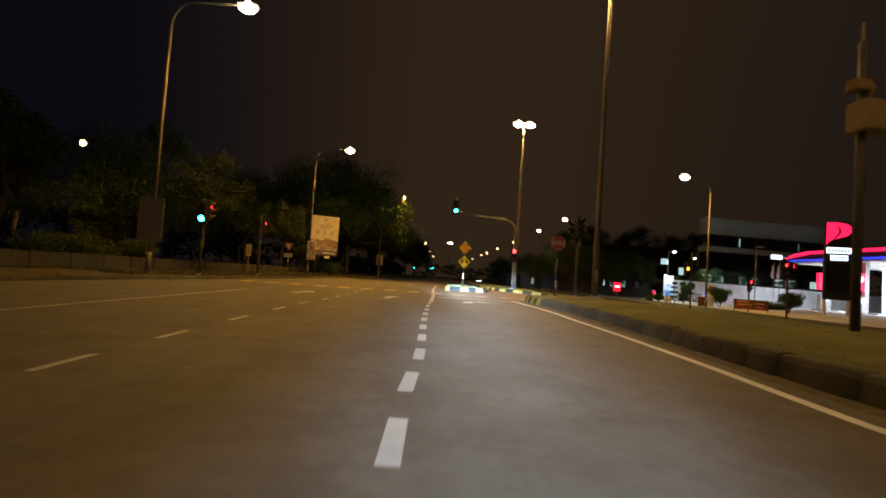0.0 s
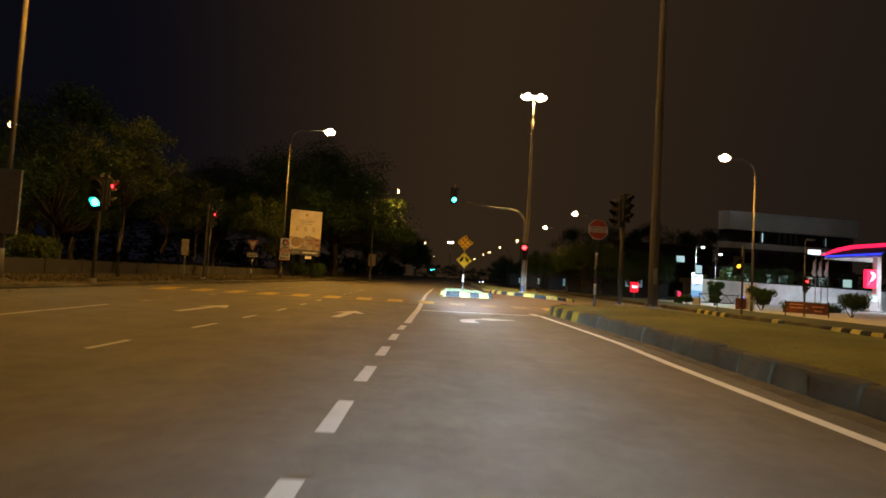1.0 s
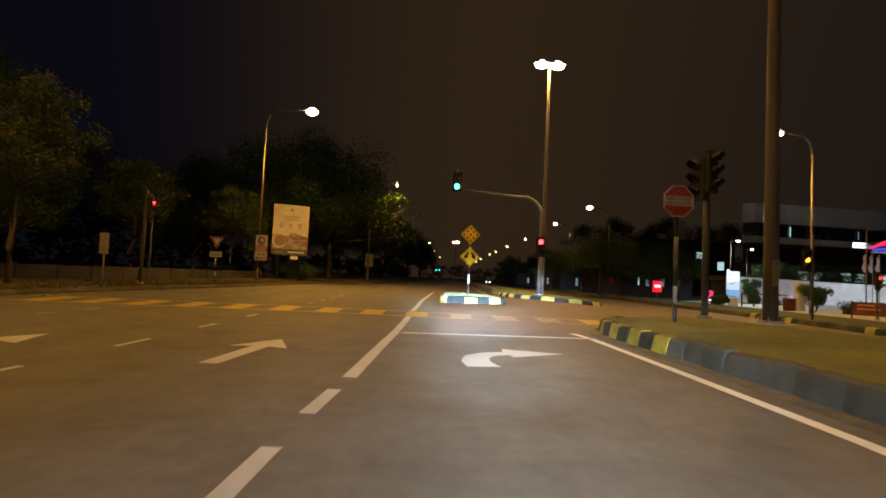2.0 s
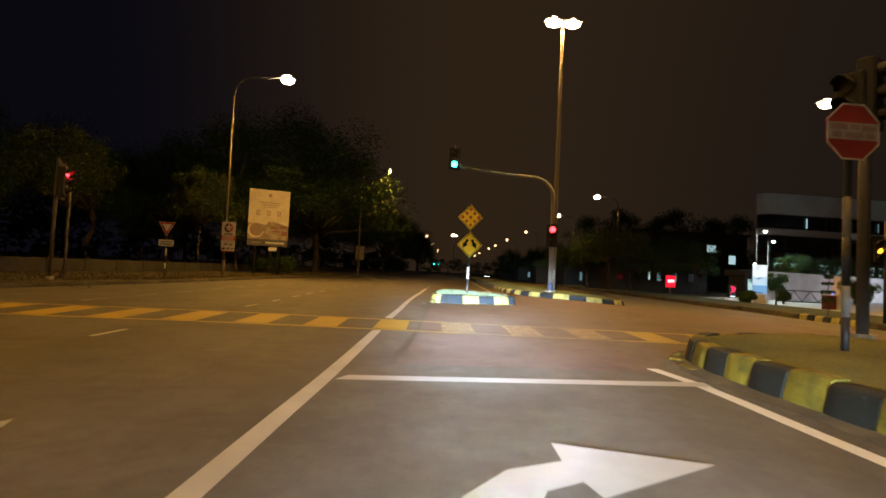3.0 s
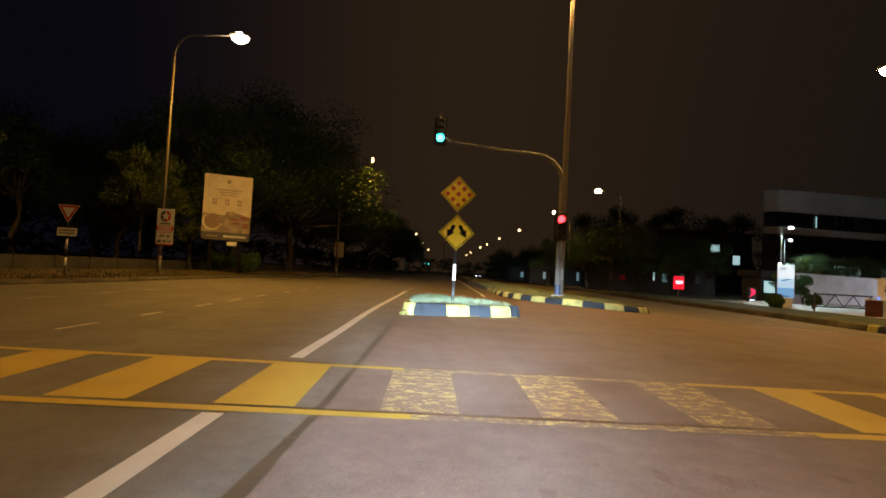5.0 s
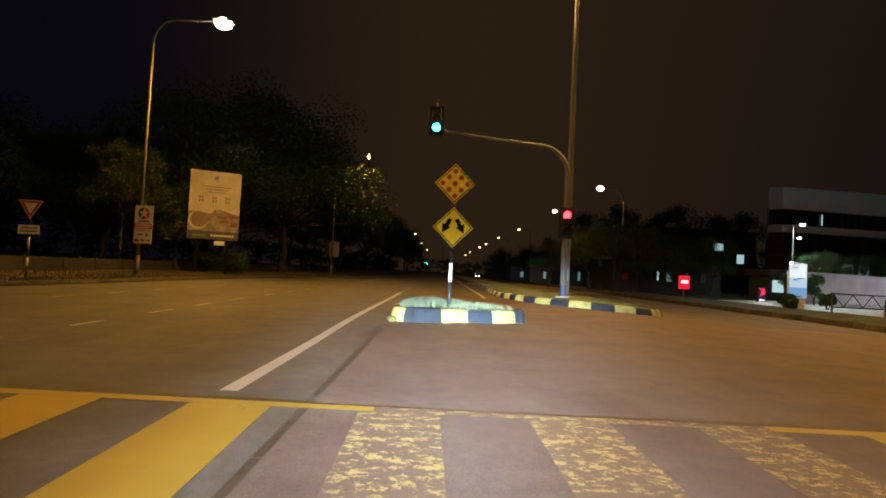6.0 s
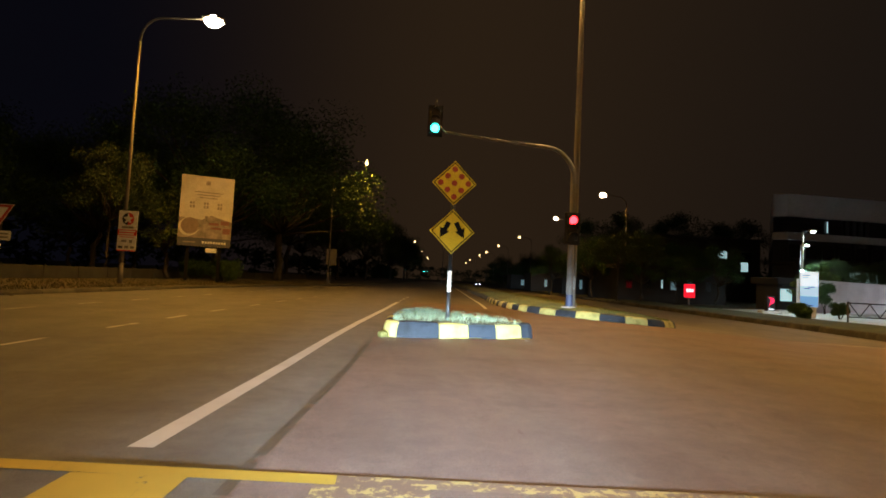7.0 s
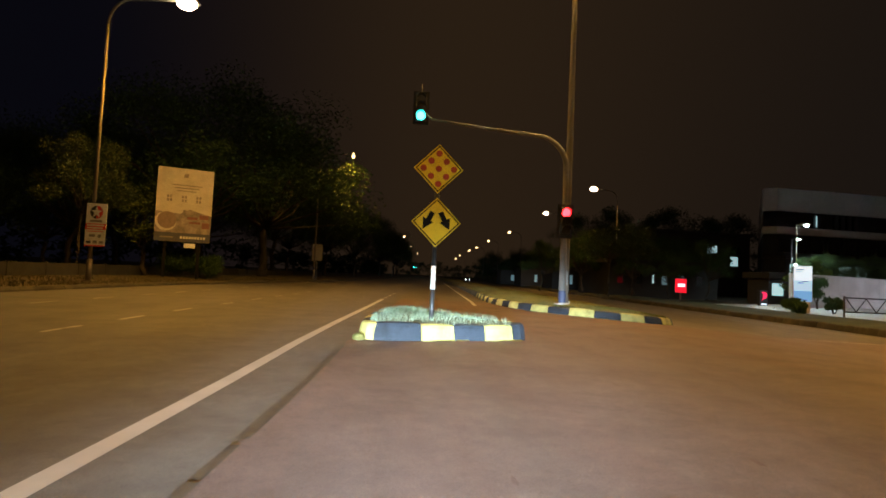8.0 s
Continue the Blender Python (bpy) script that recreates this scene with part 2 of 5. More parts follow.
RED_GLOW = glow("red_signal_light", (1.0, 0.010, 0.014), 26)
AMBER_GLOW = glow("amber_signal_light", (1.0, 0.36, 0.02), 5)
LENS_OFF = plain("unlit_signal_lens", (0.03, 0.025, 0.02), 0.25)
PINK_GLOW = glow("backlit_red_panel", (1.0, 0.012, 0.07), 1.5)
RED_BOX_GLOW = glow("backlit_red_box", (0.9, 0.01, 0.03), 1.0)
BLUE_GLOW = glow("backlit_blue_strip", (0.03, 0.05, 0.9), 1.2)
WHITE_GLOW = glow("backlit_white_panel", (0.75, 0.9, 1.0), 1.6)
SKY_GLOW = glow("backlit_pale_blue_panel", (0.42, 0.66, 0.95), 0.75)
SKY_DEEP_GLOW = glow("backlit_blue_panel", (0.16, 0.42, 0.85), 0.6)
WINDOW_GLOW = glow("lit_window", (0.62, 0.95, 1.0), 0.55)
WINDOW_DIM = glow("dimly_lit_window", (0.5, 0.85, 1.0), 0.10)
CANOPY_GLOW = glow("canopy_downlight", (0.86, 0.93, 1.0), 4.0)
HEAD_GLOW = glow("car_headlamp_lens", (0.9, 0.95, 1.0), 10)

# ---------- building blocks ----------


def thing(name, at, label, category, group="", kind="", turn=0.0):
    ob = new(name)
    ob.empty_display_size = 0.2
    ob.matrix_world = pose(*at, 0, 0, turn)
    return tagged(ob, label, category, group, kind)


def part(name, bm, material, parent=None, label="", smooth=False):
    """Links a bmesh as one mesh object under a thing or a part."""
    me = bpy.data.meshes.new(name)
    bmesh.ops.recalc_face_normals(bm, faces=bm.faces[:])
    bm.to_mesh(me)
    bm.free()
    if smooth:
        for p in me.polygons:
            p.use_smooth = len(p.vertices) <= 4
    me.materials.append(material)
    ob = new(name, me)
    ob.parent = parent
    return tagged(ob, label) if label else ob


def from_lists(name, verts, faces, material, parent=None, label=""):
    me = bpy.data.meshes.new(name)
    me.from_pydata(verts, [], faces)
    me.materials.append(material)
    ob = new(name, me)
    ob.parent = parent
    return tagged(ob, label) if label else ob


def box(bm, x0, y0, z0, x1, y1, z1, bevel=0.0):
    r = bmesh.ops.create_cube(bm, size=1, matrix=Matrix.Translation(((x0 + x1) / 2, (y0 + y1) / 2, (z0 + z1) / 2)) @ Matrix.Diagonal((x1 - x0, y1 - y0, z1 - z0, 1)))
    if bevel:
        es = list({e for v in r["verts"] for e in v.link_edges})
        bmesh.ops.bevel(bm, geom=es, offset=bevel, segments=2, affect="EDGES", profile=0.5)
    return bm


def bx(x0, y0, z0, x1, y1, z1, bevel=0.0):
    return box(bmesh.new(), x0, y0, z0, x1, y1, z1, bevel)


def rod(bm, a, b, r0, r1=None, n=12, caps=True):
    a, b = Vector(a), Vector(b)
    d = b - a
    m = Matrix.Translation((a + b) / 2) @ d.to_track_quat("Z", "Y").to_matrix().to_4x4()
    bmesh.ops.create_cone(bm, cap_ends=caps, segments=n, radius1=r0, radius2=r0 if r1 is None else r1, depth=d.length, matrix=m)
    return bm


def tube(bm, pts, radii, n=10):
    """A bent tube through the points."""
    pts = [Vector(p) for p in pts]
    rings = []
    for i, p in enumerate(pts):
        d = (pts[min(i + 1, len(pts) - 1)] - pts[max(i - 1, 0)]).normalized()
        q = d.to_track_quat("Z", "Y")
        r = radii[i] if isinstance(radii, (list, tuple)) else radii
        rings.append([bm.verts.new(p + q @ Vector((r * math.cos(k * math.tau / n), r * math.sin(k * math.tau / n), 0))) for k in range(n)])
    for a, b in zip(rings, rings[1:]):
        for k in range(n):
            bm.faces.new((a[k], a[(k + 1) % n], b[(k + 1) % n], b[k]))
    bm.faces.new(rings[0][::-1])
    bm.faces.new(rings[-1])
    return bm


def disc(bm, at, r, depth, facing=(0, -1, 0), n=20):
    a = Vector(at)
    return rod(bm, a, a + Vector(facing) * depth, r, r, n)


def plate(bm, outline, y, depth):
    """A flat plate from an outline in x and z, its front at y, facing -y."""
    front = [bm.verts.new((x, y, z)) for x, z in outline]
    back = [bm.verts.new((x, y + depth, z)) for x, z in outline]
    bm.faces.new(front)
    bm.faces.new(back[::-1])
    n = len(outline)
    for i in range(n):
        bm.faces.new((front[i], back[i], back[(i + 1) % n], front[(i + 1) % n]))
    return bm


def pl(outline, y, depth=0.004):
    return plate(bmesh.new(), outline, y, depth)


def frame_plate(outer, inner, y, depth):
    bm = bmesh.new()
    o = [bm.verts.new((x, y, z)) for x, z in outer]
    i = [bm.verts.new((x, y, z)) for x, z in inner]
    n = len(outer)
    faces = [bm.faces.new((o[k], o[(k + 1) % n], i[(k + 1) % n], i[k])) for k in range(n)]
    r = bmesh.ops.extrude_face_region(bm, geom=faces)
    bmesh.ops.translate(bm, vec=(0, depth, 0), verts=[v for v in r["geom"] if isinstance(v, bmesh.types.BMVert)])
    return bm


def smoothstep(a, b, x):
    k = min(1.0, max(0.0, (x - a) / (b - a)))
    return k * k * (3 - 2 * k)


def shift(y):
    """How far the road has borne to the right by y."""
    return 0.1 * max(0.0, y - 48)


def gz(x, y):
    """Height of the ground: level on the near carriageway, lower on the far one."""
    u = x - shift(y)
    return -0.42 * smoothstep(9, 18, u) + 0.4 * smoothstep(24, 42, u)


def along(poly):
    """Arc lengths of a polyline and a function from arc length to point and direction."""
    pts = [Vector(p).to_2d() for p in poly]
    acc = [0.0]
    for a, b in zip(pts, pts[1:]):
        acc.append(acc[-1] + (b - a).length)

    def at(s):
        s = min(max(s, 0.0), acc[-1] - 1e-6)
        k = max(i for i in range(len(acc) - 1) if acc[i] <= s)
        d = (pts[k + 1] - pts[k]).normalized()
        return pts[k] + d * (s - acc[k]), d
    return acc[-1], at


def smooth_line(poly, step=0.5):
    """A rounded copy of a polyline (corner cutting)."""
    pts = [Vector(p).to_2d() for p in poly]
    for _ in range(2):
        out = [pts[0]]
        for a, b in zip(pts, pts[1:]):
            out += [a.lerp(b, 0.25), a.lerp(b, 0.75)]
        pts = out + [pts[-1]]
    return pts


def interp(table, y):
    ys = [p[1] for p in table]
    return float(np.interp(y, ys, [p[0] for p in table]))


def kerb_block(poly, s0, s1, h, w, side, rng, gap=0.008):
    """One kerb stone that follows the line; side 1: its body lies left of the way."""
    total, at = poly
    n = 4
    bm = bmesh.new()
    rings = []
    lean, drop, push = rng.uniform(-0.01, 0.012), rng.uniform(-0.018, 0.012), rng.uniform(-0.012, 0.012)
    for i in range(n + 1):
        p, d = at(s0 + gap + (s1 - s0 - 2 * gap) * i / n)
        nrm = Vector((-d.y, d.x)) * side
        base = gz(p.x, p.y)
        end = 0.012 if i in (0, n) else 0.0
        prof = [(0.0 + end, -0.12), (0.0 + end, 0.05), (0.035 + lean + end, h * 0.72), (0.065 + lean, h * 0.93 - end), (0.11 + lean, h - end), (w, h - end), (w, -0.12)]
        rings.append([bm.verts.new((p.x + nrm.x * (a + push), p.y + nrm.y * (a + push), base + z + (drop if z > 0.06 else 0))) for a, z in prof])
    m = len(rings[0])
    for a, b in zip(rings, rings[1:]):
        for k in range(m):
            bm.faces.new((a[k], a[(k + 1) % m], b[(k + 1) % m], b[k]))
    bm.faces.new(rings[0])
    bm.faces.new(rings[-1][::-1])
    return bm


def kerb_run(line, h, w, side, length, paint, parent, seed):
    """Kerb stones end to end; paint(point, index) gives the material."""
    rng = random.Random(seed)
    poly = along(smooth_line(line))
    s, i = 0.0, 0
    while s < poly[0] - 0.15:
        e = min(poly[0], s + length * rng.uniform(0.92, 1.08))
        mid = poly[1]((s + e) / 2)[0]
        part("kerb_stone", kerb_block(poly, s, e, h, w, side, rng), paint(mid, i), parent)
        s, i = e, i + 1


def strip(name, rows, material, parent=None, label=""):
    """A surface from rows of points, one row after another."""
    n = len(rows[0])
    verts = [v for r in rows for v in r]
    faces = [(j * n + k, j * n + k + 1, (j + 1) * n + k + 1, (j + 1) * n + k) for j in range(len(rows) - 1) for k in range(n - 1)]
    return from_lists(name, verts, faces, material, parent, label)


def painted(name, outline, material, parent, lift=0.006):
    """A thin patch of paint on the road, from its outline in plan."""
    bm = bmesh.new()
    top = [bm.verts.new((x, y, gz(x, y) + lift)) for x, y in outline]
    face = bm.faces.new(top)
    bm.normal_update()
    if face.normal.z < 0:
        face.normal_flip()
    bmesh.ops.triangulate(bm, faces=[f for f in bm.faces if len(f.verts) > 4])
    return part(name, bm, material, parent)


def ribbon(name, line, w, s0, s1, material, parent, step=1.0, lift=0.004):
    """A painted line of that width between two arc lengths of a polyline."""
    total, at = along(line)
    n = max(1, int((s1 - s0) / step))
    left, right = [], []
    for i in range(n + 1):
        p, d = at(s0 + (s1 - s0) * i / n)
        nrm = Vector((-d.y, d.x)) * w / 2
        left.append((p.x + nrm.x, p.y + nrm.y))
        right.append((p.x - nrm.x, p.y - nrm.y))
    rows = []
    for a, b in zip(left, right):
        za, zb = gz(*a), gz(*b)
        rows.append([(*a, za + lift), (*b, zb + lift)])
    return strip(name, rows, material, parent)

# ---------- the large structure: ground, road, medians, verges ----------
xs_ground = [-1500, -600, -250, -120, -60, -35, -22] + [-15 + 1.0 * i for i in range(60)] + [48, 55, 65, 80, 110, 180, 350, 700, 1500]
ys_ground = [-1500, -500, -150, -60] + [-40 + 4.0 * i for i in range(80)] + [300, 380, 500, 800, 1500]
ground = strip("ground", [[(x, y, gz(x, y) - 0.05) for x in xs_ground] for y in ys_ground], SOIL)
tagged(ground, "dark rough turf and earth reaching the horizon", "ground", kind="structure")

LEFT_KERB = [(-10.6, -40), (-10.6, 10), (-10.4, 18), (-9.6, 24), (-9.2, 28), (-9.0, 32), (-8.5, 35.5), (-7.8, 40.5), (-7.1, 45.5), (-6.7, 51), (-6.0, 58), (-4.9, 64), (-3.1, 71), (-1.3, 78), (0.5, 88), (2.2, 103), (15.8, 240), (35, 430)]
RIGHT_KERB = [(17.6, -40), (19.2, 15), (19.9, 28), (21.0, 37), (22.0, 44), (22.8, 50), (23.6, 58), (25.5, 76), (28.2, 103), (41.9, 240), (61, 430)]

rows = []
y = -40.0
while y <= 430:
    a, b = interp(LEFT_KERB, y) - 0.1, interp(RIGHT_KERB, y) + 0.1
    rows.append([(a + (b - a) * k / 64, y, gz(a + (b - a) * k / 64, y)) for k in range(65)])
    y += 2.0 if y < 100 else 10.0
road = strip("road", rows, ASPHALT)
tagged(road, "worn grey asphalt carriageway lit by sodium lamps", "road", kind="structure")

# the resurfaced reddish part of the junction
SEAM = [(2.16, 24.7), (2.42, 26.9), (2.56, 28.0), (2.75, 30.2), (3.02, 33.2), (3.2, 36.0)]
rows = []
for i in range(80):
    y = 24.75 + (50.6 - 24.75) * i / 79
    a = interp(SEAM, y) if y < 36 else 3.2 + (y - 36) * 0.1
    b = 5.3 + 2.4 * smoothstep(24.6, 28.5, y) + 11.5 * smoothstep(27.3, 30.5, y) - 10.4 * smoothstep(43.2, 44.8, y)
    rows.append([(a + (b - a) * k / 40, y, gz(a + (b - a) * k / 40, y) + 0.003) for k in range(41)])
patch = strip("road_resurfacing", rows, ASPHALT_RED)
tagged(patch, "reddish resurfaced asphalt across the junction", "road", kind="structure")
tar_rng = random.Random(15)
seam_s = 0.0
while seam_s < 11.2:
    seam_e = seam_s + tar_rng.uniform(0.35, 0.8)
    ribbon("tar_joint", SEAM, tar_rng.uniform(0.05, 0.10), seam_s, seam_e, TAR, road, 0.3, 0.005)
    seam_s = seam_e + tar_rng.choice((0.0, 0.0, 0.03, 0.12))

# lane lines, solid lines, stop line
THICK = [(-1.0, -6.0), (-0.16, 5.0), (0.07, 7.0), (0.28, 10.0), (0.5, 13.0), (0.72, 15.5), (0.93, 17.9), (1.12, 19.5)]
total, at = along(THICK)
s = 1.2
while s < total - 1.2:
    ribbon("lane_dash", THICK, 0.125, s, s + 0.86, WHITE_PAINT, road, 0.5)
    s += 1.64
SOLID_NEAR = [(1.13, 19.5), (1.41, 22.5), (1.57, 24.05), (1.79, 26.76), (1.88, 27.95)]
SOLID_FAR = [(2.04, 30.2), (2.29, 33.0), (2.52, 36.05), (2.80, 39.1), (3.1, 42.0), (3.38, 44.7), (3.85, 49.6), (4.3, 54.1), (5.6, 67.0), (5.9, 70.0)]
ribbon("solid_line", SOLID_NEAR, 0.15, 0, 8.45, WHITE_PAINT, road)
ribbon("solid_line", SOLID_FAR, 0.15, 0, 20, WHITE_PAINT, road)
ribbon("solid_line", SOLID_FAR, 0.12, 21.0, 22.0, WHITE_PAINT_WORN, road)
ribbon("solid_line", SOLID_FAR, 0.12, 23.4, 24.4, WHITE_PAINT_WORN, road)
ribbon("solid_line", SOLID_FAR, 0.12, 26, 27, WHITE_PAINT_WORN, road)
painted("stop_line", [(1.64, 23.82), (5.42, 24.02), (5.44, 24.24), (1.75, 24.04)], WHITE_PAINT, road, 0.0055)

EDGE = [(1.7, -14), (3.4, 4.8), (3.81, 7.4), (4.25, 11.0), (4.66, 15.2), (4.95, 17.5), (5.14, 20.5), (5.24, 22.6), (5.33, 24.05), (5.25, 25.0)]
ribbon("edge_line", EDGE, 0.15, 0, along(EDGE)[0], HEADLIT_PAINT, road, 0.8, 0.005)

DASHED = [(-3.2, -10), (-2.95, 5.5), (-2.83, 9), (-2.55, 14.5), (-2.15, 18.0), (-1.86, 21.6), (-1.66, 26.4), (-1.3, 32.2), (-1.1, 36.5), (-0.85, 41.0), (-0.4, 46), (0.35, 54), (1.3, 64), (2.5, 77), (5, 103)]
dashed_total, dashed_at = along(DASHED)
for y0, y1 in ((-1.5, -0.6), (0.6, 1.5), (2.85, 3.7), (5.05, 5.9), (7.1, 7.95), (9.5, 10.4), (12.05, 13.0), (14.35, 15.15), (16.75, 17.6), (18.8, 19.55), (21.05, 21.85), (23.5, 24.25), (26.0, 26.8),
               (31.7, 32.6), (33.9, 34.75), (36.2, 37.15), (38.3, 39.2), (40.55, 41.5), (43.3, 44.3), (46, 47), (48.6, 49.6), (51.2, 52.2), (54, 55), (57, 58), (60, 61), (64, 65), (68, 69), (73, 74)):
    k0, k1 = (next(i / 40 for i in range(6000) if dashed_at(i / 40)[0].y >= v) for v in (y0, y1))
    ribbon("lane_dash", DASHED, 0.078, k0, k1, WHITE_FADED if y0 > 40 else WHITE_PAINT_WORN if y0 > 30 else WHITE_PAINT, road, 0.5)

OUTER = [(-6.1, -10), (-5.85, 9.0), (-5.62, 14), (-5.35, 20.4), (-5.35, 22), (-5.1, 26.5), (-4.75, 34), (-4.4, 39.5), (-4.0, 45), (-3.3, 54), (-2.4, 63)]
outer_total, outer_at = along(OUTER)
ribbon("solid_line", OUTER, 0.10, 0, 30.4, WHITE_PAINT_WORN, road)
s = 31.9
while s < outer_total - 2:
    ribbon("lane_dash", OUTER, 0.10, s, s + (0.5 if s < 38 else 1.0), WHITE_FADED, road, 0.5)
    s += 1.42 if s < 38 else 2.45

# the line beside the far median and the thin lines to the side of the junction
FAR_EDGE = [(7.35, 47.8), (7.75, 51), (8.75, 61), (10.7, 80), (13.0, 103), (26, 240)]
ribbon("edge_line", FAR_EDGE, 0.14, 0, 60, WHITE_PAINT, road)
ribbon("give_way_line", [(13.9, 44.4), (19.6, 42.6), (21.4, 40.2)], 0.10, 0, 2.2, WHITE_PAINT_WORN, road)
ribbon("give_way_line", [(13.9, 44.4), (19.6, 42.6), (21.4, 40.2)], 0.10, 2.8, 6.2, WHITE_PAINT_WORN, road)

# dark oil and rubber stains on the resurfaced part


def stain(cx, cy, rx, ry, seed):
    rng = random.Random(seed)
    out = []
    for k in range(18):
        a = math.tau * k / 18
        r = 1 + 0.32 * noise.noise((math.cos(a) * 1.7, math.sin(a) * 1.7, seed * 3.1)) + rng.uniform(-0.12, 0.12)
        out.append((cx + rx * r * math.cos(a), cy + ry * r * math.sin(a)))
    painted("oil_stain", out, STAIN, road, 0.0045)


rng = random.Random(44)
spots = []
while len(spots) < 30:
    near = len(spots) < 18
    q = Vector((rng.gauss(4.45, 0.6), rng.gauss(26.3, 0.55))) if near else Vector((rng.uniform(3.6, 8.0), rng.uniform(30.6, 35.8)))
    if q.y > 25.1 and all((q - o).length > 0.32 for o in spots):
        stain(q.x, q.y, rng.uniform(0.012, 0.05), rng.uniform(0.03, 0.14), len(spots) + 1)
        spots.append(q)

# the yellow pedestrian crossing


def near_rail(x):
    return 28.19 - 0.07 * (x + 0.45) if x > -0.45 else 28.19 + 0.02 * (x + 0.45)


def far_rail(x):
    return 30.17 - 0.1 * (x + 1.2) if x > -1.2 else 30.17


for name, f, off in (("crossing_rail", near_rail, 0.0), ("crossing_rail", far_rail, 0.0)):
    x = -8.4
    while x < 12.0:
        w = 1.45
        mat = YELLOW_PAINT if x < 2.4 or x > 5.9 else YELLOW_PAINT_WORN
        painted(name, [(x, f(x) - 0.065), (x + w, f(x + w) - 0.065), (x + w, f(x + w) + 0.065), (x, f(x) + 0.065)], mat, road, 0.0065)
        x += w + 0.002
for i in range(-7, 9):
    x = 0.59 + 1.2 * i
    lean = 0.035 + 0.012 * i
    y0, y1 = near_rail(x) + 0.13, far_rail(x) - 0.08
    mat = YELLOW_PAINT_WORN if 2.5 < x < 6.0 else YELLOW_PAINT
    painted("crossing_bar", [(x, y0), (x + 0.585, y0 - 0.04), (x + 0.585 + lean * 2, y1 - 0.04), (x + lean * 2, y1)], mat, road, 0.0055)


def straight_arrow(tx, ty, hx, hy, head, shaft):
    """A straight-ahead arrow from its tail to its tip."""
    d = Vector((hx - tx, hy - ty))
    L = d.length
    d.normalize()
    n = Vector((d.y, -d.x))
    out = []
    for a, b in ((0, -shaft), (0, shaft), (L - 0.85, shaft), (L - 0.95, head), (L, 0), (L - 0.95, -head), (L - 0.85, -shaft)):
        p = Vector((tx, ty)) + d * a + n * b
        out.append((p.x, p.y))
    painted("direction_arrow", out, WHITE_PAINT, road, 0.0045)


straight_arrow(-3.62, 19.6, -3.28, 22.0, 0.36, 0.085)
straight_arrow(-0.44, 20.05, -0.14, 22.35, 0.40, 0.11)
curve_out = [(2.44, 20.4), (2.42, 20.85), (2.52, 21.3), (2.8, 21.65), (3.15, 21.8), (3.18, 22.12), (4.05, 21.78), (3.2, 21.3), (3.17, 21.5), (2.95, 21.38), (2.82, 21.12), (2.8, 20.8), (2.86, 20.45)]
painted("direction_arrow", curve_out, WHITE_PAINT, road, 0.0045)

# ---- the near median ----
MEDIAN = [(2.6, -40), (3.2, -4), (3.95, 4.8), (4.3, 7.4), (4.8, 11), (5.28, 15.5), (5.55, 18.4), (5.68, 21), (5.71, 23.3), (5.79, 24.6), (5.93, 25.4), (6.33, 26.25), (7.0, 26.85), (7.9, 27.02), (8.8, 26.85), (9.7, 26.0), (10.3, 24.6), (10.8, 22), (11.1, 18), (11.0, 5), (10.4, -40)]
median_kerb = thing("kerb", (0, 0, 0), "weathered median kerb, black and yellow stripes towards its rounded nose", "kerb", kind="structure")


def median_paint(p, i):
    if p.y > 21.9 and p.x < 9.6:
        return KERB_MOSSY if i % 2 else KERB_TARRED
    return KERB_GREY


median_poly = along(smooth_line(MEDIAN))
nose_s = next(k * 0.02 for k in range(8000) if median_poly[1](k * 0.02)[0].y > 20.46)
rng = random.Random(5)
s, i = nose_s - 40 * 0.66, 0
while s < median_poly[0] - 0.4:
    e = s + (0.66 if s < nose_s - 0.01 else 0.5 if s < nose_s + 5.4 else 0.6)
    p = median_poly[1]((s + e) / 2)[0]
    part("kerb_stone", kerb_block(median_poly, s, e, 0.31, 0.24, -1, rng), median_paint(p, i), median_kerb)
    s, i = e, i + 1


def mound(name, left, right, y0, y1, step, edge, crown, material, label, inset=0.22, seed=1):
    """Turf between two kerb lines, domed towards the middle."""
    rows = []
    n = max(2, int((y1 - y0) / step))
    for j in range(n + 1):
        y = y0 + (y1 - y0) * j / n
        a, b = interp(left, y) + inset, interp(right, y) - inset
        b = max(b, a + 0.05)
        row = []
        for k in range(25):
            u = k / 24
            x = a + (b - a) * u
            dome = crown * min(1.0, min(u, 1 - u) * (b - a) / 1.6) ** 0.7 * min(1.0, max(0.0, min(y - y0, y1 - y) / 1.2)) ** 0.6
            row.append((x, y, gz(x, y) + edge + dome + 0.035 * noise.noise((x * 0.9, y * 0.9, seed))))
        rows.append(row)
    return tagged(strip(name, rows, material), label, "grass", kind="structure")


def split_line(line):
    """The two flanks of a closed median line, each in order of y."""
    top = max(range(len(line)), key=lambda i: line[i][1])
    return [tuple(p) for p in line[:top + 1]], [tuple(p) for p in line[top:]][::-1]


ml, mr = split_line([(p.x, p.y) for p in smooth_line(MEDIAN)])
mound("median_turf", ml, mr, -40, 26.82, 0.6, 0.27, 0.17, TURF, "mown olive turf on the raised median", seed=2)

# silt along the kerb foot
total, at = along(smooth_line(MEDIAN))
rows = []
rng = random.Random(3)
for i in range(150):
    p, d = at(30 + i * 0.28)
    n = Vector((-d.y, d.x))
    w = 0.20 + 0.12 * noise.noise((i * 0.31, 4.0, 0))
    q = p + n * w
    rows.append([(p.x - n.x * 0.05, p.y - n.y * 0.05, gz(p.x, p.y) + 0.035), (p.x + n.x * w * 0.5, p.y + n.y * w * 0.5, gz(p.x, p.y) + 0.014), (q.x, q.y, gz(q.x, q.y) + 0.003)])
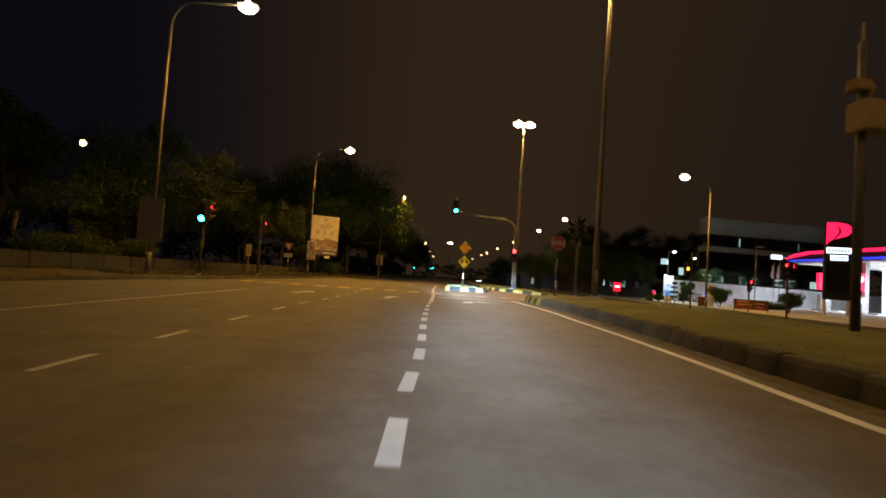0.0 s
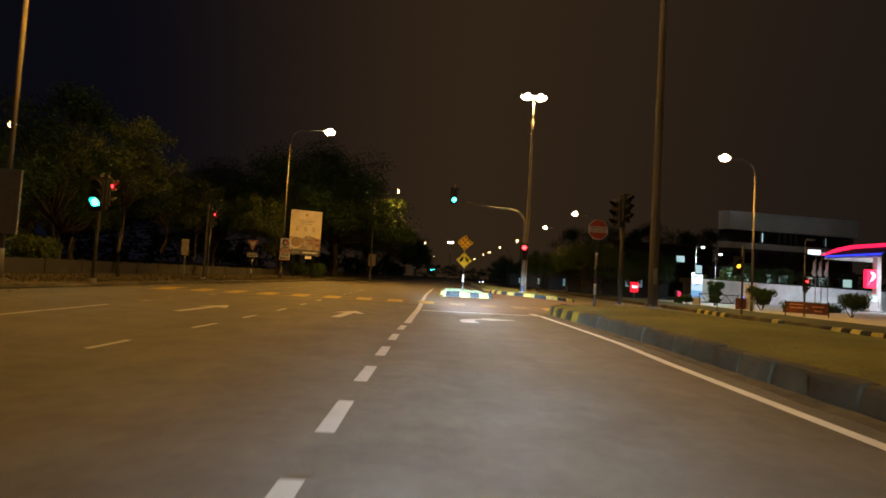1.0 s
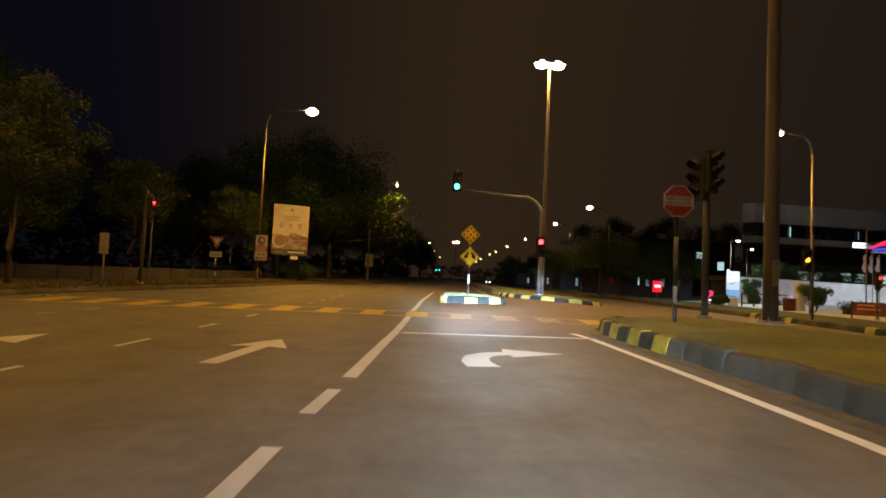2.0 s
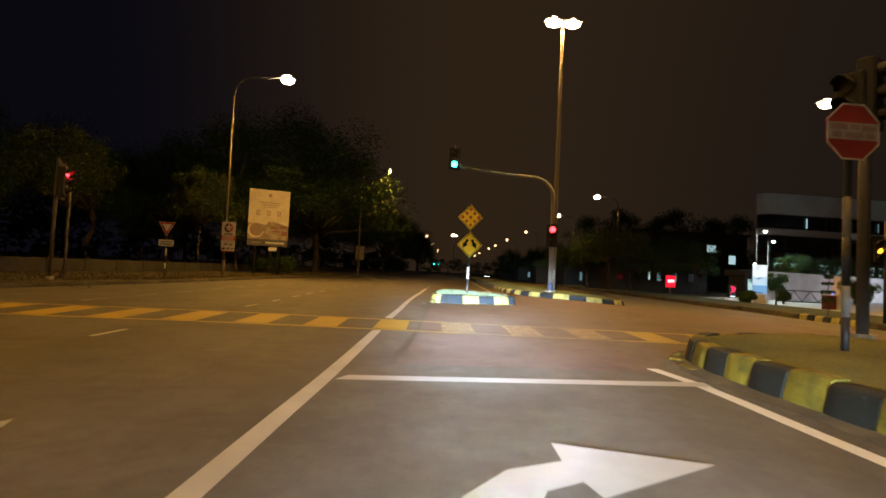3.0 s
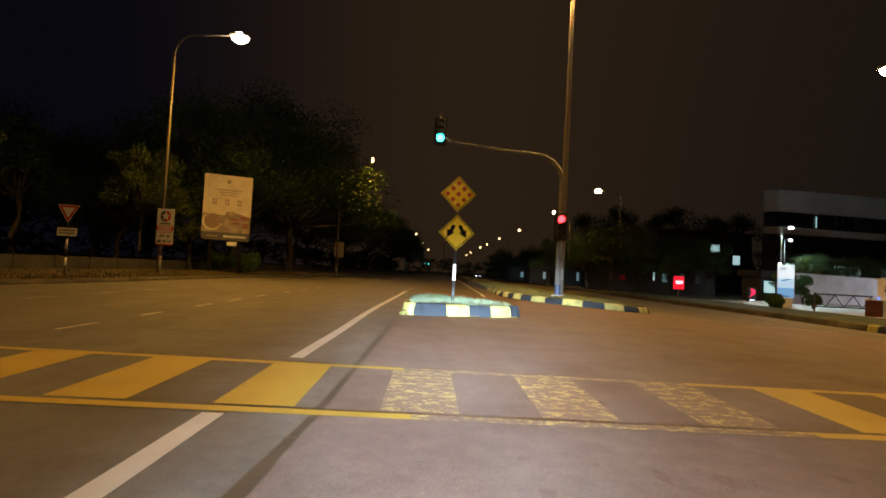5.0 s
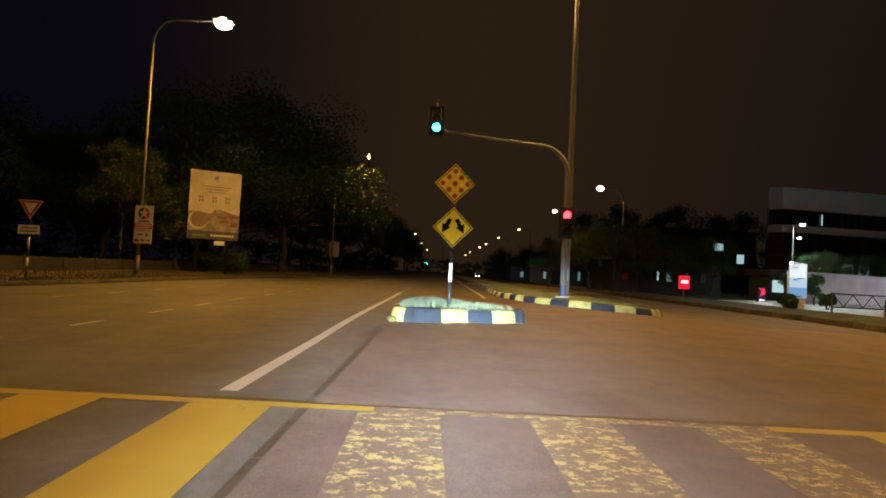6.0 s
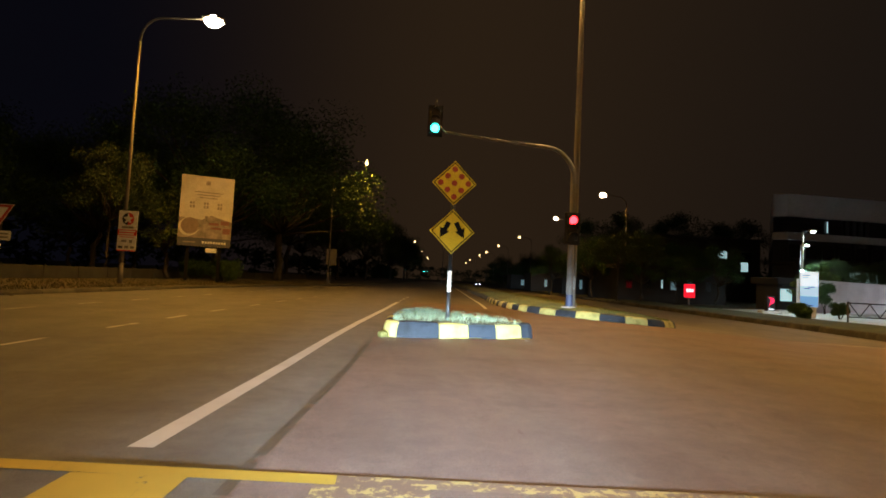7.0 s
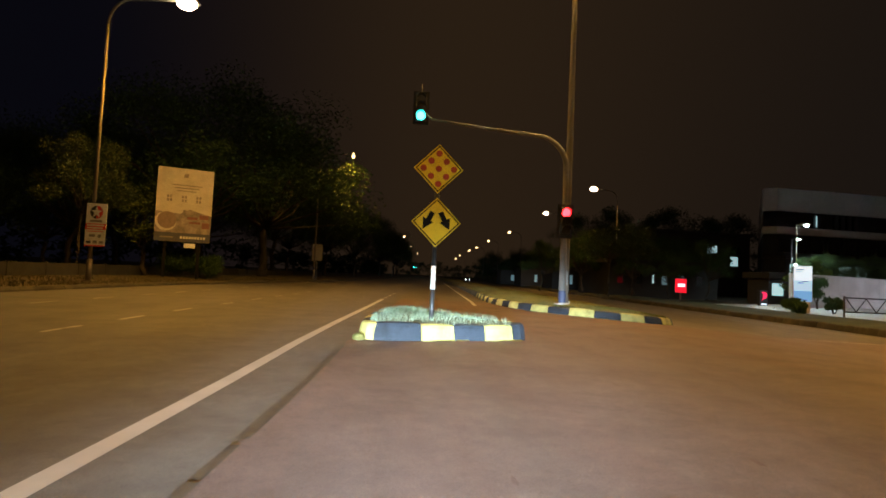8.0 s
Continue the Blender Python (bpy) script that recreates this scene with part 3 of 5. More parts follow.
tagged(strip("gutter_silt", rows, GUTTER), "brown silt and moss along the kerb foot", "gutter", kind="structure")

# broken bits of kerb and footing round the nose
for x, y, w, d, h, turn in ((6.20, 26.12, 0.13, 0.12, 0.06, 25), (5.80, 25.15, 0.09, 0.4, 0.025, -10), (5.98, 25.75, 0.12, 0.16, 0.03, 22)):
    bm = bx(-w / 2, -d / 2, -0.06, w / 2, d / 2, h, 0.055 if h > 0.05 else 0.012)
    bm.transform(pose(x, y, gz(x, y), 0, 0, turn))
    part("kerb_footing", bm, MOSSY_RUBBLE if h > 0.05 else KERB_MOSSY, median_kerb, "broken yellow-painted footing")

# ---- the far median with the signal mast ----
FAR_MEDIAN = [(26.5, 240), (13.6, 103), (11.4, 80), (9.9, 64), (8.75, 54), (8.42, 50.5), (8.5, 48), (8.85, 46.4), (9.5, 45.1), (10.4, 44.15), (11.6, 43.85), (13.0, 44.1), (13.9, 45.2), (14.3, 48), (15, 56), (17, 80), (19.4, 103), (33, 240)]
far_kerb = thing("kerb", (0, 0, 0), "black and yellow striped kerb round the far median nose", "kerb", kind="structure")
NOSE_B = [p for p in FAR_MEDIAN if p[1] < 81]
kerb_run(NOSE_B, 0.24, 0.22, 1, 0.80, lambda p, i: (KERB_DULL if i % 2 else KERB_BLACK) if p.y < 58 and p.x < 13.95 else KERB_GREY, far_kerb, 8)
pts = [(p.x, p.y) for p in smooth_line(FAR_MEDIAN)]
low = min(range(len(pts)), key=lambda i: pts[i][1])
mound("median_turf", pts[:low + 1][::-1], pts[low:], 44.0, 239, 1.0, 0.2, 0.14, TURF, "turf on the far median behind the striped kerb", seed=6)

# ---- the small traffic island ----
ISLAND = [(4.2, 40.5), (3.84, 40.2), (3.6, 39.3), (3.4, 38.0), (3.34, 36.95), (3.54, 36.45), (4.0, 36.45), (5.6, 36.85), (6.2, 37.02), (6.4, 37.35), (6.2, 37.9), (5.5, 39.0), (4.75, 40.2), (4.2, 40.5)]
island_kerb = thing("kerb", (0, 0, 0), "thick black and yellow painted kerb round the traffic island", "kerb", kind="structure")
poly = along(smooth_line(ISLAND))
samples = [(poly[1](poly[0] * k / 1200)[0], poly[0] * k / 1200) for k in range(1201)]
front = [next(s for p, s in samples if p.y < 37.4 and p.x >= x and s > 2.5) for x in (3.61, 4.41, 4.97, 5.52, 6.05)]
left_cuts = [0.0] + [front[0] - 0.62 - 0.7 * k for k in range(8, -1, -1) if front[0] - 0.62 - 0.7 * k > 0.3]
cuts = left_cuts + front
while cuts[-1] < poly[0] - 0.9:
    cuts.append(cuts[-1] + 0.68)
cuts.append(poly[0])
rng = random.Random(21)
for i, (s0, s1) in enumerate(zip(cuts, cuts[1:])):
    part("kerb_stone", kerb_block(poly, s0, s1, 0.29, 0.22, 1, rng), KERB_BLACK if (i % 2 == 0) == (len(left_cuts) % 2 == 0) else KERB_YELLOW, island_kerb)
il = [(3.58, 36.4), (3.34, 36.9), (3.4, 38.0), (3.6, 39.3), (4.1, 40.45)]
ir = [(3.9, 36.4), (6.2, 37.05), (6.4, 37.4), (6.2, 37.9), (5.5, 39.0), (4.4, 40.45)]
mound("island_turf", il, ir, 36.62, 40.35, 0.2, 0.255, 0.05, PALE_TURF, "rough turf filling the traffic island", 0.2, seed=9)
for i, (x0, x1) in enumerate(((4.58, 4.98), (4.98, 5.22), (5.75, 6.2))):
    y = 36.4 + 0.235 * (x0 - 3.9)
    y2 = 36.4 + 0.235 * (x1 - 3.9)
    painted("kerb_footing", [(x0, y - 0.04), (x0 + 0.1, y - 0.10), (x1 - 0.06, y2 - 0.09), (x1, y2 - 0.03), (x1, y2 + 0.1), (x0, y + 0.1)], KERB_DULL if i == 1 else KERB_YELLOW, island_kerb, 0.022)

for x, y, w, d, h, turn in ((3.39, 36.50, 0.19, 0.22, 0.11, 20),):
    bm = bx(-w / 2, -d / 2, -0.03, w / 2, d / 2, h, 0.07)
    bm.transform(pose(x, y, gz(x, y), 0, 0, turn))
    part("kerb_footing", bm, MOSSY_RUBBLE, island_kerb, "mossy yellow lump of broken footing")

# ---- verges on both sides ----
left_kerb = thing("kerb", (0, 0, 0), "low soil-stained concrete kerb along the verge", "kerb", kind="structure")
near_left = [p for p in LEFT_KERB if p[1] < 110]
kerb_run(near_left, 0.13, 0.2, 1, 1.5, lambda p, i: KERB_SOILED, left_kerb, 12)
rows = []
y = -40.0
while y < 430:
    a = interp(LEFT_KERB, y) - 0.18
    rows.append([(a - d, y, 0.13 + 0.12 * smoothstep(0, 4, d) + 0.05 * noise.noise((d, y * 0.3, 3))) for d in (0, 0.6, 1.3, 2.2, 3.4, 5, 8, 14, 25, 45)])
    y += 1.5 if y < 110 else 12
tagged(strip("verge_turf", rows, VERGE), "rough brown-green turf on the roadside verge", "grass", kind="structure")

right_kerb = thing("kerb", (0, 0, 0), "kerb along the far verge, partly striped black and yellow", "kerb", kind="structure")


def right_paint(p, i):
    if 24.5 < p.y < 30.5 or 38.9 < p.y < 43.6 or 33.5 < p.y < 35:
        return KERB_DULL if i % 2 else KERB_BLACK
    return KERB_SOILED


kerb_run([p for p in RIGHT_KERB if p[1] < 110], 0.27, 0.22, -1, 0.56, right_paint, right_kerb, 14)
rows = []
y = -40.0
while y < 430:
    a = interp(RIGHT_KERB, y) + 0.2
    rows.append([(a + d, y, gz(a + d, y) + 0.2 + 0.10 * smoothstep(0, 3, d) * (1 - smoothstep(4, 6, d)) - 0.2 * smoothstep(4.5, 7, d) + 0.03 * noise.noise((d, y * 0.4, 8))) for d in (0, 0.6, 1.4, 2.4, 3.4, 4.4, 5.4, 6.6)])
    y += 1.5 if y < 110 else 12
tagged(strip("verge_turf", rows, surface("dark_green_verge", (0.020, 0.030, 0.010), (0.055, 0.070, 0.022), 0.8, 26, 0.95, relief=0.3)), "dark turf strip between road and forecourt", "grass", kind="structure")

apron = strip("forecourt_paving", [[(x, y, gz(x, y) + 0.02) for x in (29.2, 33, 37, 42, 50, 60, 75, 95)] for y in (22, 28, 34, 40, 46, 52, 58, 64, 68, 72)], PALE_CONCRETE)
tagged(apron, "pale concrete forecourt of the petrol station", "paving", kind="structure")


def blades(name, label, count, seed, place, hmin, hmax, material, wide=0.012):
    """Many single grass blades as one piece of stuff; place(rng) gives the root."""
    rng = random.Random(seed)
    v, f = [], []
    for _ in range(count):
        x, y, z = place(rng)
        h, a = rng.uniform(hmin, hmax), rng.uniform(0, math.tau)
        w = wide * rng.uniform(0.7, 1.3)
        dx, dy = math.cos(a) * w, math.sin(a) * w
        b = rng.uniform(0, 0.6) * h
        c = rng.uniform(0, math.tau)
        ex, ey = math.cos(c) * b, math.sin(c) * b
        i = len(v)
        v += [(x - dx, y - dy, z - 0.02), (x + dx, y + dy, z - 0.02), (x + ex * 0.4 + dx * 0.7, y + ey * 0.4 + dy * 0.7, z + h * 0.6), (x + ex * 0.4 - dx * 0.7, y + ey * 0.4 - dy * 0.7, z + h * 0.6), (x + ex, y + ey, z + h)]
        f += [(i, i + 1, i + 2, i + 3), (i + 3, i + 2, i + 4)]
    return tagged(from_lists(name, v, f, material), label, "grass", kind="stuff")


def on_island(rng):
    while True:
        y = 36.75 + 3.4 * rng.random()
        a, b = interp(il, y) + 0.22, interp(ir, y) - 0.2
        if b > a:
            x = a + (b - a) * rng.random() ** 1.35
            return x, y, 0.27 + 0.05 * min(1, min(x - a, b - x) / 0.8)


def on_median(rng):
    y = 26.7 - 26 * rng.random() ** 1.6
    a, b = interp(ml, y) + 0.2, interp(mr, y) - 0.2
    u = rng.random() ** 1.5
    x = a + max(0.0, b - a) * u
    e = min(u, 1 - u) * (b - a)
    return x, y, gz(x, y) + 0.27 + 0.17 * min(1.0, e / 1.6) ** 0.7 * min(1.0, max(0, 26.82 - y) / 1.2) ** 0.6


def on_far_median(rng):
    y = 44.6 + 24 * rng.random() ** 1.5
    a, b = interp(pts[:low + 1][::-1], y) + 0.25, interp(pts[low:], y) - 0.25
    u = rng.random()
    x = a + max(0.0, b - a) * u
    return x, y, gz(x, y) + 0.22 + 0.1 * min(1.0, min(u, 1 - u) * (b - a) / 1.6)


def on_left(rng):
    y = 22 + 50 * rng.random()
    d = 0.2 + 4 * rng.random() ** 1.4
    return interp(LEFT_KERB, y) - 0.2 - d, y, 0.14 + 0.1 * smoothstep(0, 4, d)


blades("island_grass", "pale tufts of long grass on the traffic island", 2600, 31, on_island, 0.02, 0.12, BLADE_PALE, 0.0035)
blades("median_grass", "thin tufts of taller grass on the mown median", 2500, 32, on_median, 0.006, 0.016, BLADE_DARK, 0.006)
blades("far_median_grass", "short grass on the far median", 9000, 33, on_far_median, 0.03, 0.06, BLADE, 0.010)
blades("verge_grass", "rough grass along the verge", 12000, 34, on_left, 0.04, 0.10, BLADE_DARK, 0.012)


def pebbles(name, label, count, seed, place, size, material):
    """Loose little stones, each a squashed octahedron, as one piece of stuff."""
    rng = random.Random(seed)
    v, f = [], []
    for _ in range(count):
        x, y, z = place(rng)
        r = size * rng.uniform(0.4, 1.2)
        a = rng.uniform(0, math.tau)
        i = len(v)
        for k in range(4):
            q = r * rng.uniform(0.7, 1.2)
            v.append((x + q * math.cos(a + k * math.pi / 2), y + q * math.sin(a + k * math.pi / 2), z + r * 0.3))
        v += [(x, y, z + r * 0.75), (x, y, z - r * 0.2)]
        for k in range(4):
            f += [(i + k, i + (k + 1) % 4, i + 4), (i + (k + 1) % 4, i + k, i + 5)]
    return tagged(from_lists(name, v, f, material), label, "stones", kind="stuff")


def by_island(rng):
    x = rng.uniform(3.0, 7.2)
    y = 36.25 + 0.22 * (x - 3.9) - abs(rng.gauss(0, 0.35))
    return x, y, gz(x, y) + 0.003


def by_nose(rng):
    y = rng.uniform(22.5, 26.8)
    x = interp(ml, min(y, 26.7)) - 0.12 - abs(rng.gauss(0, 0.14))
    return x, y, gz(x, y) + 0.003


def by_verge(rng):
    y = rng.uniform(18, 60)
    x = interp(LEFT_KERB, y) + rng.gauss(-0.35, 0.5)
    return x, y, 0.13 if x < interp(LEFT_KERB, y) - 0.05 else gz(x, y)


pebbles("grit", "pale grit washed up before the island kerb", 90, 51, by_island, 0.009, CONCRETE)
pebbles("grit", "brown clods and grit along the median nose", 140, 52, by_nose, 0.013, GUTTER)
pebbles("grit", "earth clods scattered along the verge kerb", 260, 53, by_verge, 0.045, VERGE)

# ---------- street lamps ----------


def luminaire(parent, at, size, glowing, wide=0.34, lens=True):
    """A cobra-head lantern; its bowl below is oversized to stand for the lamp's glare."""
    x, y, z = at
    lx, ly = size
    bm = bx(x - lx / 2, y - ly / 2, z + 0.02, x + lx / 2, y + ly / 2, z + 0.12, 0.045)
    head = part("lantern", bm, STEEL, parent)
    bowl = bmesh.new()
    bmesh.ops.create_uvsphere(bowl, u_segments=16, v_segments=8, radius=0.5, matrix=Matrix.Translation((x, y, z - 0.03)) @ Matrix.Diagonal((lx * 0.86, ly * 1.0, 0.54, 1)))
    part("bowl", bowl, glowing, head, "glowing amber-white lamp bowl", True)
    return head


def curved_lamp(x, y, base, h, arm, power, glowing, label, toward=1, bowl=1.0):
    """A tapered steel pole that bends over into a long arm with one lantern."""
    t = thing("street_lamp", (x, y, base), label, "street lamp", "street lamps along the road")
    pole = rod(bmesh.new(), (0, 0, 0), (0, 0, h - 1.3), 0.085, 0.052, 12)
    rod(pole, (0, 0, 0), (0, 0, 0.9), 0.11, 0.10, 12)
    box(pole, -0.17, -0.17, 0, 0.17, 0.17, 0.03)
    part("pole", pole, MAST_STEEL, t, "", True)
    line = []
    for k in range(13):
        a = k / 12 * math.pi / 2
        line.append((toward * 0.95 * (1 - math.cos(a)), 0, h - 1.3 + 1.15 * math.sin(a)))
    line.append((toward * (arm - 0.35), 0, h - 0.02))
    part("arm", tube(bmesh.new(), line, [0.052] * 8 + [0.045] * 6, 8), MAST_STEEL, t, "", True)
    luminaire(t, (toward * arm, 0, h - 0.06), (0.95 * bowl, 0.6 * bowl), glowing)
    if power:
        lamp = area_lamp("street_lamp_light", (x + toward * arm, y, base + h - 0.42), power, SODIUM, 0.7, 0.3, (0.18 * toward, 0, -1))
    return t


def mast_lamp(x, y, base, h, power, label, half=0.52):
    """A tall mast with two lanterns on a short crossbar."""
    t = thing("mast_lamp", (x, y, base), label, "street lamp", "tall twin lamps on the medians")
    pole = tube(bmesh.new(), [(0, 0, 0.06 + (h - 0.06) * k / 12) for k in range(13)], [0.138 - 0.060 * k / 12 for k in range(13)], 16)
    part("pole", pole, MAST_STEEL, t, "", True)
    foot = bx(-0.3, -0.3, -0.25, 0.3, 0.3, 0.06, 0.02)
    part("plinth", foot, CONCRETE, t, "square concrete plinth")
    flange = rod(bmesh.new(), (0, 0, 0.06), (0, 0, 0.1), 0.24, 0.24, 16)
    for k in range(4):
        a = math.tau * (k + 0.5) / 4
        rod(flange, (0.2 * math.cos(a), 0.2 * math.sin(a), 0.1), (0.2 * math.cos(a), 0.2 * math.sin(a), 0.17), 0.02, 0.02, 6)
    part("flange", flange, STEEL, t)
    part("door", bx(-0.06, -0.148, 0.75, 0.06, -0.11, 1.25, 0.01), STEEL, t)
    part("crossbar", rod(bmesh.new(), (-half, 0, h - 0.05), (half, 0, h - 0.05), 0.045, 0.045, 10), STEEL, t)
    for sx in (-1, 1):
        luminaire(t, (sx * half, 0, h - 0.10), (1.05, 0.6), LAMP_GLOW)
        if power:
            area_lamp("mast_lamp_light", (x + sx * half, y, base + h - 0.46), power, MAST_SODIUM, 0.7, 0.4)
    return t


mast_lamp(8.66, 23.7, 0.42, 14.6, 390, "tall galvanised twin-headed street lamp on the near median")
mast_lamp(10.44, 46.7, 0.2, 14.8, 1350, "tall galvanised twin-headed street lamp beside the signal mast")
# unseen; added at the row's spacing, lights the road at the start
mast_lamp(6.4, 0.4, 0.4, 14.6, 160, "tall galvanised twin-headed street lamp at the start of the median")
mast_lamp(20.5, 196.0, 0.0, 13.5, 0, "distant twin-headed street lamp on the median")
LAMP_LABEL = "galvanised street lamp with a long curved arm, lit"
curved_lamp(-10.75, 24.9, 0.2, 12.2, 3.2, 820, LAMP_GLOW, "curved street lamp with a blank board strapped to its pole")
curved_lamp(-8.05, 51.2, 0.2, 12.0, 3.05, 1700, LAMP_GLOW, "curved street lamp beside the petrol advertising board")
# the left row's unseen lamp behind the start, likewise added by spacing
curved_lamp(-11.1, -1.4, 0.2, 12.1, 3.1, 140, LAMP_GLOW, LAMP_LABEL)
curved_lamp(27.7, 46.0, -0.2, 11.6, 2.5, 1200, LAMP_GLOW, LAMP_LABEL, -1)
curved_lamp(29.6, 84.0, -0.2, 11.7, 2.8, 520, LAMP_GLOW, LAMP_LABEL, -1)
curved_lamp(-2.2, 78.0, 0.2, 11.8, 3.0, 900, LAMP_FAR, LAMP_LABEL, 1, 0.32)
curved_lamp(33.9, 114, 0.4, 12.0, 2.9, 1000, LAMP_GLOW, "distant street lamp with a curved arm, lit", -1, 0.9)
for x, y, side in ((36.4, 149, -1), (38.4, 182, -1), (41.4, 218, -1), (43.2, 243, -1), (7.8, 184, 1), (13, 235, 1), (48, 300, -1), (53, 350, -1), (20, 300, 1)):
    curved_lamp(x, y, 0.0, 12.0, 2.9, 0, LAMP_FAR, "distant street lamp with a curved arm, lit", side, 0.7)
curved_lamp(-26.1, 50.0, 0.2, 10.3, 1.9, 900, LAMP_FAR, "street lamp half hidden behind roadside trees", -1, 0.7)

# the blank board on the first lamp
board = thing("notice_board", (-10.74, 24.74, 0.2), "weathered grey blank board strapped to a lamp pole", "board")
part("panel", bx(-0.47, -0.03, 1.36, 0.47, 0.0, 3.2, 0.01), GREY_SIGN, board)
part("frame", frame_plate([(-0.5, 1.33), (0.5, 1.33), (0.5, 3.23), (-0.5, 3.23)], [(-0.46, 1.37), (0.46, 1.37), (0.46, 3.19), (-0.46, 3.19)], -0.045, 0.05), STEEL, board)
for z in (1.7, 2.9):
    part("strap", bx(-0.12, 0.0, z, 0.12, 0.26, z + 0.05), STEEL, board)

# ---------- traffic signals ----------


def signal_head(parent, at, turn, lit, r=0.115, board=True):
    """Three lenses in a black housing with visors; lit: the glowing one, 0 top to 2 bottom, or None."""
    m = pose(*at, 0, 0, turn)
    bm = bx(-0.19, 0.0, -0.49, 0.19, 0.22, 0.49, 0.03)
    bm.transform(m)
    head = part("signal_head", bm, HOUSING, parent, "black three-lens signal head")
    if board:
        bm = bx(-0.28, 0.10, -0.6, 0.28, 0.115, 0.6, 0.004)
        bm.transform(m)
        part("backing_board", bm, HOUSING, head)
    for k in range(3):
        z = 0.30 - 0.30 * k
        bm = disc(bmesh.new(), (0, -0.004, z), r, 0.02)
        bm.transform(m)
        glowing = (RED_GLOW, AMBER_GLOW, GREEN_GLOW)[k] if lit == k else LENS_OFF
        part("lens", bm, glowing, head, ("glowing red lens", "glowing amber lens", "glowing blue-green lens")[k] if lit == k else "")
        bm = bmesh.new()
        rows = []
        for i in range(11):
            a = math.radians(-20 + 220 * i / 10)
            rows.append([bm.verts.new((math.cos(a) * rr, yy, z + math.sin(a) * rr)) for rr, yy in ((r + 0.006, 0.0), (r + 0.012, -0.2 if 20 < math.degrees(a) < 160 else -0.1), (r + 0.018, -0.2 if 20 < math.degrees(a) < 160 else -0.1), (r + 0.012, 0.0))])
        for a, b in zip(rows, rows[1:]):
            for j in range(4):
                bm.faces.new((a[j], a[(j + 1) % 4], b[(j + 1) % 4], b[j]))
        bm.transform(m)
        part("visor", bm, HOUSING, head)
    return head


def signal_post(x, y, base, h, heads, label, r=0.06, lens=0.115, board=True):
    t = thing("traffic_signal", (x, y, base), label, "traffic light", "traffic lights round the junction")
    post = rod(bmesh.new(), (0, 0, -0.2), (0, 0, h), r, r, 12)
    rod(post, (0, 0, h), (0, 0, h + 0.03), r + 0.01, r * 0.5, 12)
    part("post", post, DARK_POST, t, "", True)
    part("foot", rod(bmesh.new(), (0, 0, -0.2), (0, 0, 0.06), r * 2.2, r * 2.0, 12), CONCRETE, t)
    for (ox, oy, z), turn, lit in heads:
        signal_head(t, (ox, oy, z), turn, lit, lens, board)
        part("bracket", rod(bmesh.new(), (0, 0, z + 0.2), (ox, oy + 0.05, z + 0.2), 0.02, 0.02, 6), STEEL, t)
    return t


signal_post(-9.62, 27.75, 0.2, 3.7, [((0.02, -0.3, 3.0), 0, 2), ((0.30, 0.1, 3.12), 110, 0)], "signal post with a green light and a side-facing red light", 0.06, 0.14)
signal_post(-9.2, 37.4, 0.2, 3.95, [((0.3, 0.0, 3.2), 103, 0)], "slim signal post with a side-facing red light")
signal_post(8.42, 25.5, 0.42, 3.55, [((0.08, -0.13, 3.30), 28, None), ((-0.26, 0.02, 3.12), -72, None)], "signal post on the median nose with two unlit dark heads", 0.075, 0.105, False)
signal_post(22.3, 39.3, -0.25, 4.3, [((-0.32, -0.05, 3.05), -8, 1)], "signal post with an amber light at the verge")
signal_post(30.4, 44.1, -0.2, 2.7, [((0, -0.2, 2.23), 25, 0)], "low signal post with a red light by the forecourt")
signal_post(22.3, 29.4, -0.2, 3.5, [((-0.2, -0.1, 2.9), 30, 0), ((0.52, 0.25, 2.9), 52, 0)], "signal post with two red lights on the far verge")

# the mast with its long arm
mast = thing("signal_mast", (10.13, 46.1, 0.2), "grey signal mast with a long curved arm over the road", "traffic light")
line = [(0, 0, 0), (0, 0, 2.0), (0, 0, 4.4)]
for k in range(1, 11):
    a = k / 10 * math.pi / 2 * 0.95
    line.append((-1.15 * (1 - math.cos(a)), 0, 4.9 + 1.12 * math.sin(a)))
line += [(-2.68, 0, 6.10), (-4.88, 0, 6.28)]
part("pole", tube(bmesh.new(), line, [0.125, 0.12, 0.105] + [0.10 - 0.003 * k for k in range(10)] + [0.055, 0.04], 12), POST_GREY, mast, "", True)
part("plinth", rod(bmesh.new(), (0, 0, -0.1), (0, 0, 0.12), 0.3, 0.27, 16), CONCRETE, mast)
signal_head(mast, (-5.28, 0.3, 6.78), -4, 2, r=0.148)
part("head_hanger", rod(bmesh.new(), (-4.88, 0.05, 6.28), (-5.28, 0.36, 6.75), 0.03, 0.03, 8), POST_GREY, mast)
part("aerial", rod(bmesh.new(), (-5.28, 0.38, 7.2), (-5.28, 0.38, 7.62), 0.025, 0.02, 6), POST_GREY, mast)
signal_head(mast, (-0.08, -0.36, 2.98), -4, 0, r=0.148)
part("bracket", rod(bmesh.new(), (0, 0, 3.0), (0, -0.2, 3.0), 0.03, 0.03, 6), STEEL, mast)
# faint blue glow at the mast foot, put into a coloured band
part("blue_glow_band", rod(bmesh.new(), (0, 0, 0.14), (0, 0, 0.55), 0.131, 0.129, 16, False), plain("dull_blue_glow_tint", (0.045, 0.06, 0.13), 0.6), mast, "dull blue band standing for a faint glow", True)

# far signals at the next junction, lenses oversized to hold their glare
for x, y in ((13.6, 330.0), (23.5, 330.0), (25.5, 330.0)):
    signal_post(x, y, 0.0, 6.0, [((0, -0.3, 5.6), 0, 2)], "distant traffic light showing green", 0.06, 0.2)

